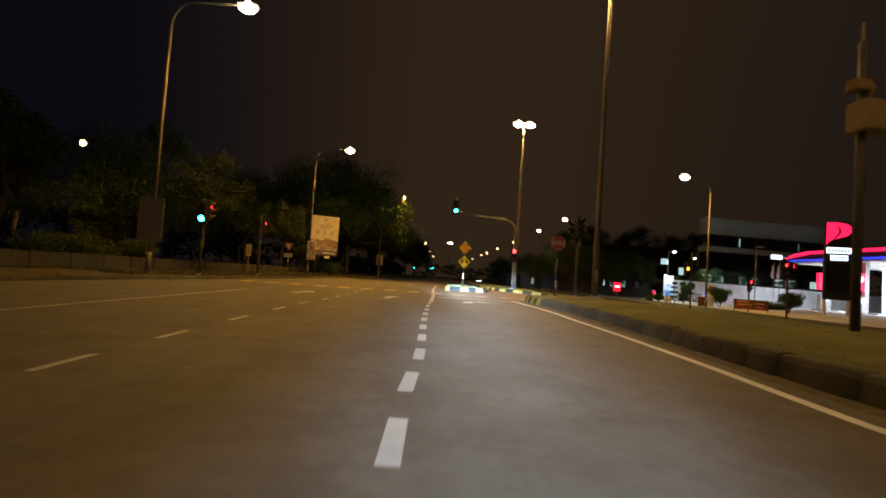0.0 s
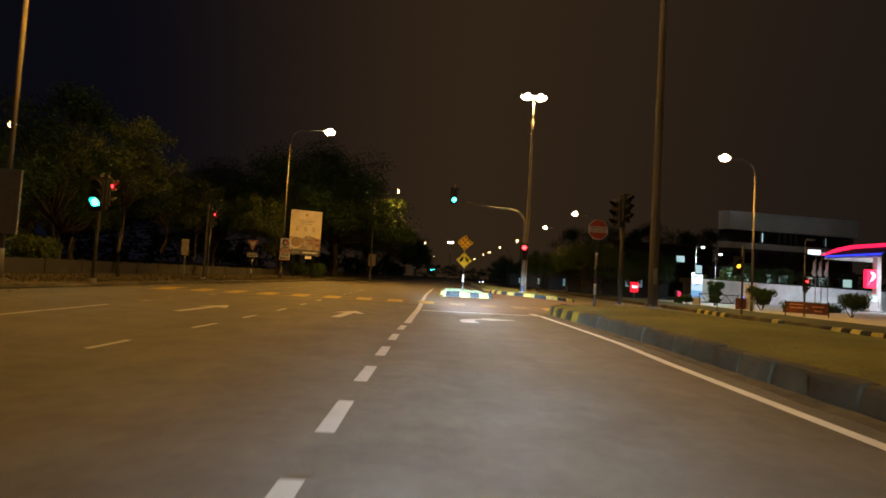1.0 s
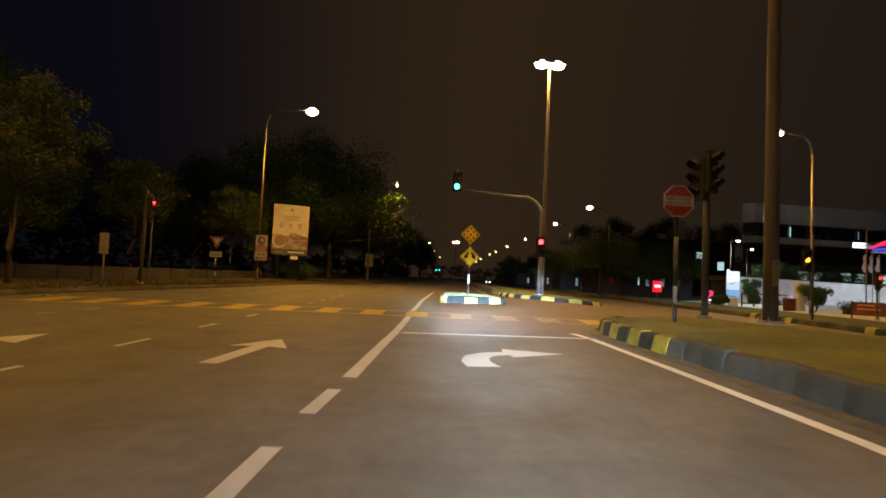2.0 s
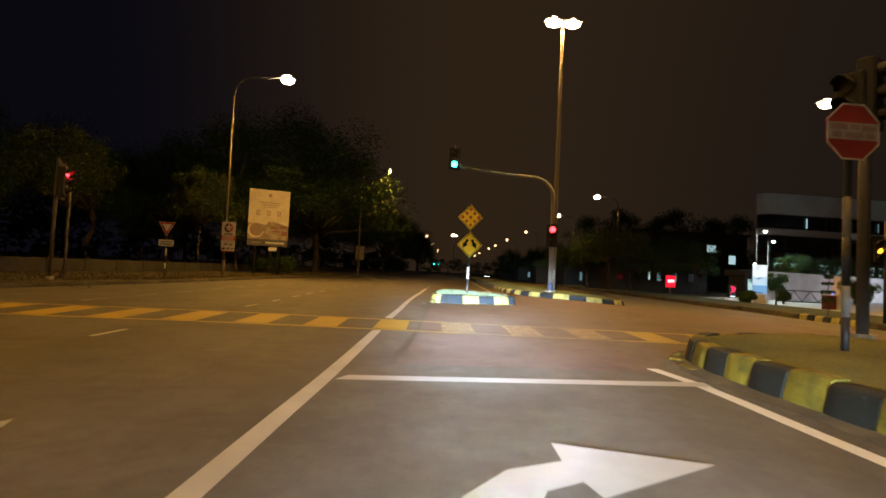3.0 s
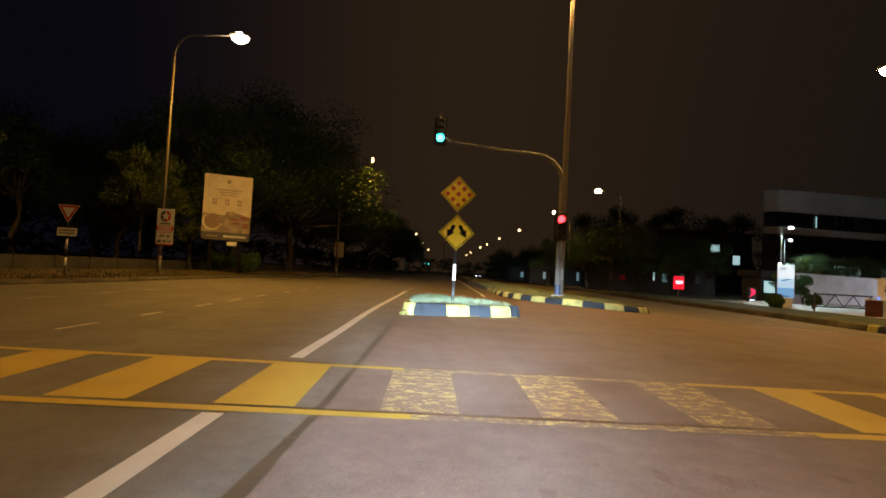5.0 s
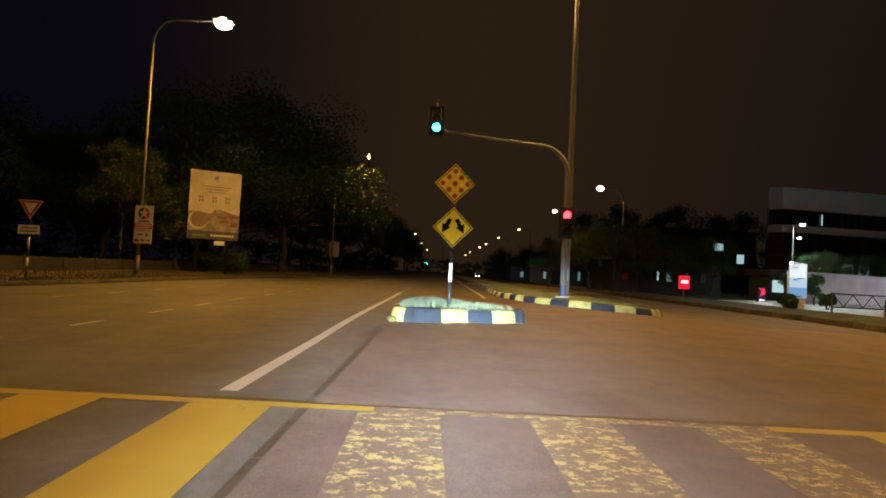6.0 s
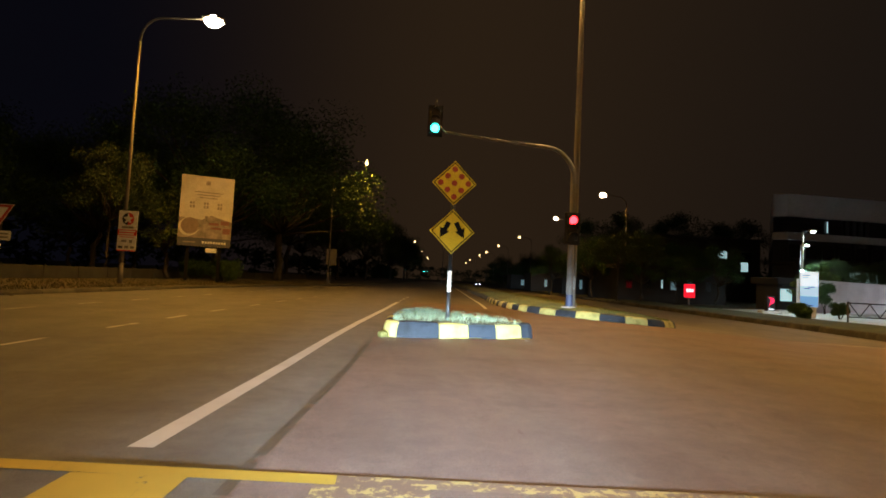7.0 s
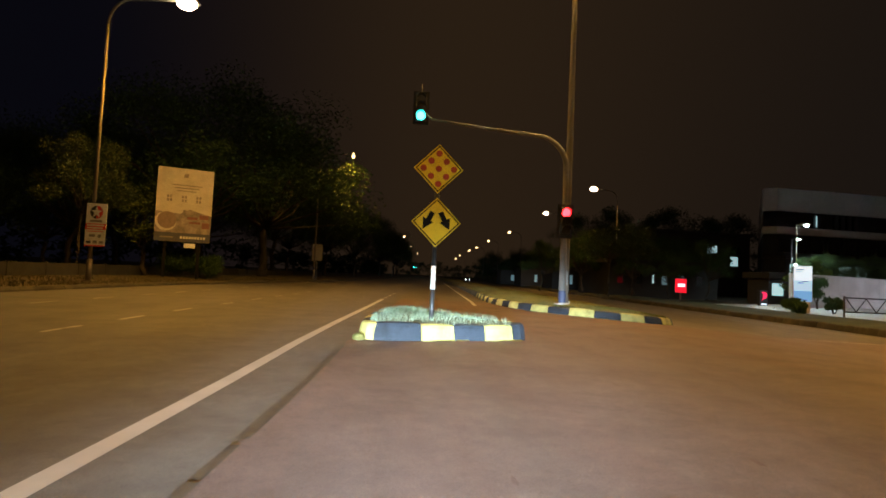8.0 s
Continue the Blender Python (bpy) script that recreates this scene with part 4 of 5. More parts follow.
# ---------- signs ----------


def diamond(c, r):
    return [(0, c - r), (r, c), (0, c + r), (-r, c)]


def striped_post(t, top, bands, r=0.04):
    """A round post in painted bands, each a part."""
    for z0, z1, mat in bands:
        part("post_band", rod(bmesh.new(), (0, 0, z0), (0, 0, z1), r, r, 12), mat, t, "", True)


marker = thing("obstruction_sign", (4.63, 37.36, 0.28), "two yellow diamond warning plates on a black and white post", "road sign")
striped_post(marker, 3.1, ((-0.1, 0.55, BLACK), (0.55, 0.97, WHITE), (0.97, 3.1, BLACK)), 0.042)
for cz, name in ((2.71, "marker_plate"), (1.745, "warning_plate")):
    p = part(name, pl(diamond(cz, 0.445), -0.065, 0.012), SIGN_YELLOW, marker, "yellow diamond plate")
    part("border", frame_plate(diamond(cz, 0.420), diamond(cz, 0.390), -0.069, 0.003), MATT_BLACK, p)
    part("clamp", bx(-0.05, -0.052, cz - 0.2, 0.05, -0.03, cz - 0.15), STEEL, p)
    if name == "marker_plate":
        for i in range(3):
            for j in range(3):
                a, b = (i - 1) * 0.138, (j - 1) * 0.138
                part("reflector", disc(bmesh.new(), (a - b, -0.066, cz + a + b), 0.058, 0.012, n=16), STUD_RED, p)
    else:
        for s in (-1, 1):
            out = [(0.025, 0.165), (0.115, 0.205), (0.185, 0.06), (0.245, 0.09), (0.24, -0.13), (0.055, -0.005), (0.105, 0.02)]
            part("arrow", pl([(s * x, cz + z + 0.0) for x, z in out][::s], -0.069, 0.003), MATT_BLACK, p, "black slanting arrow")

# octagonal sign on the median nose
DULL_WHITE = plain("dull_white_post_paint", (0.25, 0.235, 0.20), 0.6)
RED_BROWN = plain("faded_red_lettering", (0.40, 0.27, 0.21), 0.7)
stop = thing("octagonal_sign", (7.06, 24.26, 0.42), "red octagonal road sign with a pale lettered band", "road sign")
striped_post(stop, 2.6, ((-0.1, 0.34, BLACK), (0.34, 0.68, DULL_WHITE), (0.68, 1.22, BLACK), (1.22, 1.66, DULL_WHITE), (1.66, 2.6, BLACK)), 0.042)
R8 = 0.335
octagon = [(R8 * math.cos(math.tau * (k + 0.5) / 8), 2.37 + R8 * math.sin(math.tau * (k + 0.5) / 8)) for k in range(8)]
face = part("plate", pl(octagon, -0.06, 0.012), SIGN_RED, stop)
oct_in = [(x * 0.95, 2.37 + (z - 2.37) * 0.95) for x, z in octagon]
part("border", frame_plate(octagon, oct_in, -0.064, 0.003), WHITE, face)
part("band", pl([(-0.305, 2.28), (0.305, 2.28), (0.305, 2.47), (-0.305, 2.47)], -0.0635, 0.003), plain("faded_band", (0.52, 0.42, 0.34), 0.5), face, "faded pale band")
for x0, x1, z0, z1 in ((-0.26, -0.07, 2.39, 2.45), (-0.03, 0.07, 2.39, 2.45), (0.10, 0.27, 2.385, 2.445), (-0.24, -0.13, 2.30, 2.36), (-0.10, 0.12, 2.305, 2.365), (0.15, 0.25, 2.30, 2.36)):
    part("letter_bar", pl([(x0, z0), (x1, z0), (x1, z1), (x0, z1)], -0.067, 0.003), RED_BROWN, face)

# inverted triangle on the left verge
give = thing("give_way_sign", (-8.65, 44.75, 0.2), "red and white give-way triangle above a small plate", "road sign")
striped_post(give, 2.5, ((-0.1, 0.35, BLACK), (0.35, 0.62, WHITE), (0.62, 0.95, BLACK), (0.95, 1.3, WHITE), (1.3, 2.5, BLACK)), 0.035)
tri = [(-0.38, 2.53), (0.0, 1.88), (0.38, 2.53)]
ctr = 2.313
part("plate", pl(tri, -0.05, 0.01), SIGN_RED, give)
part("centre", pl([(x * 0.56, ctr + (z - ctr) * 0.56) for x, z in tri], -0.054, 0.003), WHITE, give, "white inner triangle")
part("edge", frame_plate(tri, [(x * 0.92, ctr + (z - ctr) * 0.92) for x, z in tri], -0.054, 0.003), WHITE, give)
sub = part("supplementary_plate", pl([(-0.34, 1.4), (0.34, 1.4), (0.34, 1.7), (-0.34, 1.7)], -0.05, 0.01), WHITE, give)
for z in (1.47, 1.58):
    part("letter_bar", pl([(-0.27, z), (0.27, z), (0.27, z + 0.055), (-0.27, z + 0.055)], -0.054, 0.003), GREY_SIGN, sub)

# small plates on posts along the left verge
for x, y, z0, z1, w, h in ((-8.95, 34.0, 1.15, 1.9, 0.16, 2.0), (-2.1, 79.1, 1.75, 3.3, 0.48, 3.4)):
    t = thing("verge_sign", (x, y, 0.18), "plain weathered pale plate on a thin post", "sign")
    part("plate", bx(-w, -0.05, z0, w, -0.03, z1, 0.004), GREY_SIGN, t)
    part("post", rod(bmesh.new(), (0, 0, -0.1), (0, 0, h - 0.1), 0.035, 0.035, 10), POST_GREY, t, "", True)
t = thing("verge_sign", (-9.35, 38.4, 0.18), "bare grey sign post on the verge", "sign post")
part("post", rod(bmesh.new(), (0, 0, -0.1), (0, 0, 3.0), 0.035, 0.035, 10), POST_GREY, t, "", True)

# white and red advertising board on the second lamp
RED_PRINT = plain("bright_red_print", (0.72, 0.045, 0.025), 0.6)
ad = thing("advertising_board", (-7.78, 50.95, 0.3), "white board with a star emblem and a red stripe", "advertising board")
for z in (1.6, 2.9):
    part("strap", bx(-0.34, 0.0, z, 0.05, 0.3, z + 0.05), STEEL, ad)
ad.scale = (0.9, 1.0, 0.98)
slab = part("panel", bx(-0.43, -0.03, 1.33, 0.43, 0.0, 3.1, 0.006), WHITE, ad)
part("emblem_ring", disc(bmesh.new(), (0, -0.031, 2.74), 0.27, 0.004, n=28), BLACK, slab, "black round emblem")
half = [(0.265 * math.sin(math.radians(a)), 2.74 + 0.265 * math.cos(math.radians(a))) for a in range(0, 181, 12)]
part("emblem_half", pl(half[::-1], -0.038, 0.003), RED_PRINT, slab, "red half of the emblem")
star = []
for k in range(10):
    r = 0.25 if k % 2 == 0 else 0.10
    star.append((r * math.sin(math.tau * k / 10), 2.74 + r * math.cos(math.tau * k / 10)))
part("star", pl(star[::-1], -0.042, 0.003), WHITE, slab, "white five-pointed star")
part("stripe", pl([(-0.43, 2.02), (0.43, 2.02), (0.43, 2.27), (-0.43, 2.27)], -0.034, 0.003), RED_PRINT, slab, "red stripe")
part("stripe", pl([(-0.43, 1.33), (0.43, 1.33), (0.43, 1.38), (-0.43, 1.38)], -0.034, 0.003), RED_PRINT, slab, "red stripe")
for x0, x1, z0, z1, mat in ((-0.26, 0.26, 2.33, 2.42, GREY_SIGN), (-0.36, 0.36, 2.17, 2.23, WHITE), (-0.36, 0.30, 2.06, 2.12, WHITE), (-0.33, 0.33, 1.93, 1.96, RED_PRINT), (-0.25, 0.0, 1.72, 1.82, GREY_SIGN), (0.12, 0.25, 1.7, 1.83, GREY_SIGN), (-0.36, -0.16, 1.45, 1.55, BLACK), (-0.08, 0.1, 1.45, 1.57, GREY_SIGN), (0.18, 0.36, 1.45, 1.55, GREY_SIGN)):
    part("print_block", pl([(x0, z0), (x1, z0), (x1, z1), (x0, z1)], -0.038, 0.003), mat, slab)

# the large billboard on the left
bill = thing("billboard", (-7.95, 61.0, 0.25), "tall faded billboard with a round building picture and dark foot strip", "billboard", turn=20)
CREAM = surface("faded_cream_print", (0.42, 0.38, 0.32), (0.60, 0.56, 0.50), 0.8, 40, 0.7, relief=0.05)
DUST = surface("dusky_print", (0.16, 0.13, 0.115), (0.34, 0.29, 0.26), 3.0, 30, 0.7, relief=0.05)
panel = part("panel", bx(-1.5, -0.06, 2.1, 1.5, 0.06, 6.45, 0.01), CREAM, bill)
part("foot_strip", pl([(-1.5, 2.1), (1.5, 2.1), (1.5, 2.62), (-1.5, 2.62)], -0.066, 0.004), plain("dark_blue_grey_print", (0.07, 0.07, 0.09), 0.6), panel, "dark foot strip")
part("picture", pl([(-1.5, 2.62), (1.5, 2.62), (1.5, 3.72), (0.6, 3.95), (0.3, 4.05), (-0.2, 3.75), (-1.5, 3.85)], -0.066, 0.004), DUST, panel, "dusky printed townscape")
def print_disc(cx, cz, r):
    return [(cx + r * math.cos(math.radians(a)), cz + r * math.sin(math.radians(a))) for a in range(0, 360, 12)]


part("picture_ring", pl(print_disc(-0.93, 3.27, 0.56), -0.071, 0.004), CREAM, panel, "pale ring round the globe in the picture")
part("picture_dome", pl(print_disc(-0.87, 3.34, 0.50), -0.075, 0.004), plain("brown_print", (0.24, 0.17, 0.14), 0.7), panel, "round brown building in the picture")
for x0, x1, z0, z1 in ((-0.05, 0.12, 3.3, 4.0), (0.2, 0.75, 3.45, 3.6), (0.3, 0.9, 3.2, 3.32), (0.85, 1.35, 3.5, 3.75), (1.0, 1.42, 2.95, 3.3), (-0.3, 0.15, 2.85, 3.1)):
    part("picture_block", pl([(x0, z0), (x1, z0), (x1, z1), (x0, z1)], -0.071, 0.004), DUST if x0 < 0 else plain("red_brown_print", (0.22, 0.09, 0.08), 0.7), panel)
for x0, x1, z0, z1 in ((-0.12, 0.12, 5.9, 6.15), (-0.75, 0.9, 5.42, 5.48), (-0.6, 0.75, 5.25, 5.31), (-0.45, 0.6, 5.08, 5.14)):
    part("print_block", pl([(x0, z0), (x1, z0), (x1, z1), (x0, z1)], -0.066, 0.004), DUST, panel)
for k in range(3):
    for dx in (0.0, 0.16):
        for z0, z1 in ((4.45, 4.62), (4.68, 4.84)):
            x = -0.95 + 0.78 * k + dx
            part("print_block", pl([(x, z0), (x + 0.11, z0), (x + 0.11, z1), (x, z1)], -0.066, 0.004), DUST, panel)
for k in range(9):
    x = -0.12 + 0.155 * k
    part("number_bar", pl([(x, 2.29), (x + 0.1, 2.29), (x + 0.1, 2.43), (x, 2.43)], -0.071, 0.004), WHITE, panel)
part("number_bar", pl([(-1.2, 2.31), (-0.5, 2.31), (-0.5, 2.38), (-1.2, 2.38)], -0.071, 0.004), GREY_SIGN, panel)
part("permit_plate", bx(0.1, -0.07, 1.75, 0.72, -0.05, 2.02), WHITE, bill, "small pale plate below the board")
for x in (-0.9, 0.9):
    # matt black holds the darkness in which the unlit legs vanish
    part("leg", bx(x - 0.09, 0.06, -0.2, x + 0.09, 0.26, 6.1), MATT_BLACK, bill)
for z in (2.5, 4.2, 6.0):
    part("rail", bx(-1.4, 0.062, z, 1.4, 0.12, z + 0.08), POST_GREY, bill)

# pole with a control box near the start
ctl = thing("camera_pole", (8.42, 10.1, 0.4), "dark round pole carrying a pale cabinet and a camera", "pole")
part("pole", rod(bmesh.new(), (0, 0, -0.1), (0, 0, 5.6), 0.088, 0.075, 14), DARK_POST, ctl, "", True)
cab = part("cabinet", bx(-0.14, -0.28, 3.84, 0.62, 0.22, 4.42, 0.02), plain("pale_cabinet", (0.32, 0.23, 0.13), 0.7), ctl, "pale box cabinet")
part("cabinet_door", bx(-0.10, -0.292, 3.88, 0.58, -0.28, 4.38, 0.005), plain("pale_cabinet_door", (0.29, 0.21, 0.12), 0.7), cab)
cam_body = bx(-0.22, -0.16, 4.62, 0.08, 0.16, 4.85, 0.03)
part("camera_housing", cam_body, plain("ochre_housing", (0.26, 0.17, 0.07), 0.7), ctl)
part("dome", rod(bmesh.new(), (0.12, 0, 4.45), (0.12, 0, 4.75), 0.06, 0.15, 12), plain("ochre_dome", (0.25, 0.16, 0.07), 0.7), ctl, "", True)
part("finial", rod(bmesh.new(), (0, 0, 5.6), (0, 0, 6.0), 0.05, 0.02, 10), POST_GREY, ctl)

# low fence along the left verge
fence = thing("fence", (0, 0, 0), "low grey panel fence behind the left verge", "fence", kind="structure")
FENCE_LINE = [(-13.2, 4), (-13.0, 16), (-12.9, 28), (-12.6, 40), (-11.6, 52), (-10.9, 64), (-9.6, 80), (-7.4, 100)]
total, at = along(FENCE_LINE)
fence_panel = None
s = 0.0
while s < total - 2.4:
    p, d = at(s + 1.2)
    m = Matrix.Translation((p.x, p.y, 0.2)) @ Matrix.Rotation(math.atan2(d.y, d.x), 4, "Z")
    if fence_panel is None:
        fence_panel = part("fence_panel", bx(-1.17, -0.02, 0.05, 1.17, 0.02, 0.62, 0.01), FENCE, fence)
        fence_post = part("fence_post", bx(-0.04, -0.05, -0.1, 0.04, 0.05, 0.68, 0.008), FENCE, fence)
        a, b = fence_panel, fence_post
    else:
        a, b = new("fence_panel", fence_panel.data), new("fence_post", fence_post.data)
        a.parent = b.parent = fence
    a.matrix_world = m
    b.matrix_world = m @ Matrix.Translation((-1.2, 0, 0))
    s += 2.4

# ---------- trees and shrubs ----------


def limb(bm, a, b, r0, r1, rng, bends=3, wild=0.06):
    a, b = Vector(a), Vector(b)
    line, rad = [], []
    for i in range(bends + 1):
        u = i / bends
        w = Vector((rng.uniform(-1, 1), rng.uniform(-1, 1), rng.uniform(-0.4, 0.4))) * (b - a).length * wild * (0 < i < bends)
        line.append(a.lerp(b, u) + w)
        rad.append(r0 + (r1 - r0) * u)
    tube(bm, line, rad, 7)


def leaf_cloud(rng, clumps, per, size, spread):
    """Leaves in clumps: pairs of bent quads round each clump's centre."""
    v, f = [], []
    for c, rad in clumps:
        for _ in range(per):
            d = Vector((rng.gauss(0, 1), rng.gauss(0, 1), rng.gauss(0, 0.7)))
            p = Vector(c) + d.normalized() * rad * rng.random() ** 0.45 * Vector((1, 1, spread)).length / 1.6
            a = Vector((rng.gauss(0, 1), rng.gauss(0, 1), rng.gauss(0, 0.6))).normalized()
            n = a.cross(Vector((rng.gauss(0, 1), rng.gauss(0, 1), rng.gauss(0, 1)))).normalized()
            s = size * rng.uniform(0.6, 1.3)
            i = len(v)
            v += [tuple(p - a * s), tuple(p + n * s * 0.42), tuple(p + a * s + Vector((0, 0, -s * 0.3))), tuple(p - n * s * 0.42)]
            f.append((i, i + 1, i + 2, i + 3))
    return v, f


def tree(h, r, trunk_h, seed, label, leaf=LEAF, per=110, size=0.16, count=26, flat=0.62, stem=1.0):
    """A tapered trunk with limbs and an uneven crown of separate leaves, at the origin."""
    rng = random.Random(seed)
    t = thing("tree", (0, 0, 0), label, "tree", "roadside trees")
    bm = bmesh.new()
    lean = Vector((rng.uniform(-0.3, 0.3), rng.uniform(-0.3, 0.3), 0)) * stem
    top = Vector((lean.x, lean.y, trunk_h))
    limb(bm, (0, 0, -0.3), top, (0.035 * h * 0.5 + 0.06) * stem, (0.02 * h * 0.5 + 0.03) * stem, rng, 5, 0.06 if stem == 1.0 else 0.012)
    clumps = []
    for i in range(count):
        a = rng.uniform(0, math.tau)
        d = r * rng.random() ** 0.55 * rng.uniform(0.75, 1.1)
        up = rng.random()
        z = trunk_h + (h - trunk_h) * (0.12 + 0.83 * up) * (1 - 0.45 * (d / r) ** 2)
        c = Vector((lean.x + d * math.cos(a), lean.y + d * math.sin(a), z))
        clumps.append((c, r * rng.uniform(0.2, 0.36)))
    for c, _ in clumps[:: 2]:
        limb(bm, top - Vector((0, 0, trunk_h * 0.12)), c, (0.012 * h * 0.5 + 0.02) * stem, 0.012, rng)
    part("trunk", bm, BARK, t, "", True)
    v, f = leaf_cloud(rng, clumps, per, size, flat)
    from_lists("crown", v, f, leaf, t)
    return t


def set_tree(source, x, y, z, turn, size, tall=1.0):
    return copy_thing(source, pose(x, y, z, 0, 0, turn) @ Matrix.Diagonal((size, size, size * tall, 1)))


big = tree(13.5, 6.2, 4.2, 41, "large dark rain tree with a spreading crown", per=620, size=0.10, count=52)
mid = tree(8.0, 3.1, 2.6, 42, "bushy roadside tree with dense dark leaves", per=330, size=0.085, count=36)
small = tree(4.6, 1.5, 1.5, 43, "small roadside tree with loose leaves", LEAF_BRIGHT, per=110, size=0.11, count=18)
tall = tree(11.5, 2.6, 5.4, 44, "tall slender tree with a narrow crown", per=130, size=0.17, count=32)
street = tree(7.3, 2.2, 3.5, 47, "slim street tree with a light umbrella crown behind the verge", leaf_material("warm_leaf", (0.026, 0.050, 0.017), (0.062, 0.074, 0.025)), per=330, size=0.065, count=34, stem=0.5)
big.matrix_world = pose(-15.5, 88, 0.2, 0, 0, 20)
mid.matrix_world = pose(-24, 76, 0.2, 0, 0, 0)
small.matrix_world = pose(-17.2, 33.5, 0.2, 0, 0, 30)
street.matrix_world = pose(-11.2, 32.7, 0.2, 0, 0, 0)
set_tree(street, -11.2, 41.5, 0.2, 130, 0.86)
set_tree(street, -11.8, 57.5, 0.2, 250, 1.03)
set_tree(small, -10.7, 63, 0.2, 80, 1.3)
tall.matrix_world = pose(-24.5, 36, 0.2, 0, 0, 0)
set_tree(big, -6.9, 78, 0.0, 45, 1.62, 0.76)
set_tree(big, -9.6, 69, 0.0, 200, 1.2, 0.95)
for x, y, turn, size in ((-9.5, 96, 80, 1.2), (-20, 72, 150, 0.95), (-4.5, 112, 210, 1.05), (-26, 92, 30, 1.2), (-1, 135, 290, 1.1), (-12, 122, 100, 1.2), (4, 170, 10, 1.1), (9, 215, 60, 1.2), (-34, 62, 140, 1.05), (12, 280, 33, 1.3), (-40, 90, 10, 1.3),
                         (38, 118, 40, 0.62), (42, 150, 120, 0.7), (47, 190, 200, 0.8), (50, 240, 10, 0.9), (40, 96, 300, 0.5), (60, 300, 70, 1.0)):
    set_tree(big, x, y, 0.0, turn, size)
for x, y, turn, size in ((-19.5, 42, 140, 1.0), (-16.0, 36, 210, 1.2), (-23, 50, 10, 1.1), (-28, 40, 200, 1.0), (-31, 30, 90, 0.9), (31, 94, 130, 1.0), (27.5, 88, 210, 0.9), (37, 102, 10, 1.1), (24.5, 95, 80, 0.8), (43, 98, 60, 1.0), (41, 124, 20, 1.75), (47.5, 126, 110, 2.0), (54, 124, 220, 1.8), (60, 126, 310, 2.1), (66.5, 123, 75, 1.85), (72, 125, 160, 2.0)):
    set_tree(mid, x, y, 0.0, turn, size)
for x, y, turn, size in ((-18.8, 36.5, 130, 0.9), (37, 66.8, 300, 0.7), (41, 69.5, 20, 0.9)):
    set_tree(small, x, y, 0.0, turn, size)
for x, y, turn, size in ((41.5, 93.5, 20, 0.55), (36.8, 95.0, 140, 0.6), (46.0, 99.0, 250, 0.6)):
    set_tree(big, x, y, 0.0, turn, size)
for x, y, turn, size in ((44.5, 73.8, 20, 0.66), (47.6, 75.2, 140, 0.72), (51.0, 76.4, 250, 0.68), (54.6, 77.2, 70, 0.75), (58.5, 79.0, 310, 0.7), (62.0, 80.0, 190, 0.72)):
    set_tree(street, x, y, 0.0, turn, size)
for x, y, turn, size in ((38.2, 80.6, 30, 0.8), (30.0, 80.4, 200, 0.72), (34.2, 81.2, 300, 0.62)):
    set_tree(mid, x, y, 0.0, turn, size)
# these two get the warm leaf colour in place of brown sodium light
set_tree(street, 26.4, 78.6, 0.0, 15, 1.15, 0.86)
set_tree(street, 29.3, 79.4, 0.0, 200, 1.1, 0.92)
set_tree(tall, -29, 44, 0.0, 120, 1.05)
set_tree(tall, -21, 61, 0.0, 70, 0.9)


def far_woods(name, line, depth, h, count, seed):
    """A distant belt of woodland as one mass of leaf clumps along a line."""
    rng = random.Random(seed)
    total, at = along(line)
    clumps = []
    for _ in range(count):
        p, d = at(rng.random() * total)
        n = Vector((-d.y, d.x)) * rng.uniform(0, depth)
        top = h * (0.75 + 0.35 * noise.noise((p.x * 0.06, p.y * 0.06, seed)))
        clumps.append((Vector((p.x + n.x, p.y + n.y, top * rng.random() ** 0.8)), rng.uniform(1.6, 3.0)))
    v, f = leaf_cloud(rng, clumps, 34, 0.75, 0.8)
    return tagged(from_lists(name, v, f, LEAF), "distant dark belt of trees, added to hide the low sky glow", "woodland", kind="stuff")


# added belts that keep the bright low sky from showing between trunks
far_woods("far_woods", [(-46, 5), (-48, 60), (-52, 120), (-30, 210), (2, 330), (10, 430)], 9, 11, 420, 91)
far_woods("far_woods", [(100, 70), (92, 135), (70, 180), (72, 260), (88, 430)], 9, 12, 300, 92)
far_woods("far_woods", [(18, 440), (55, 445), (92, 440)], 9, 12, 120, 93)


def shrub(at, r, h, seed, label, leaf=LEAF, per=380):
    """A clipped shrub: short stems under a dense uneven mass of leaves."""
    rng = random.Random(seed)
    t = thing("shrub", at, label, "shrub", "shrubs by the forecourt")
    bm = bmesh.new()
    for k in range(4):
        a = math.tau * k / 4 + rng.random()
        limb(bm, (0.05 * math.cos(a), 0.05 * math.sin(a), -0.1), (r * 0.5 * math.cos(a), r * 0.5 * math.sin(a), h * 0.6), 0.035, 0.015, rng)
    part("stems", bm, BARK, t)
    clumps = [(Vector((r * 0.55 * rng.uniform(-1, 1), r * 0.55 * rng.uniform(-1, 1), h * rng.uniform(0.35, 0.8))), r * rng.uniform(0.35, 0.5)) for _ in range(18)]
    v, f = leaf_cloud(rng, clumps, per, 0.07, 0.8)
    from_lists("leaves", v, f, leaf, t)
    return t


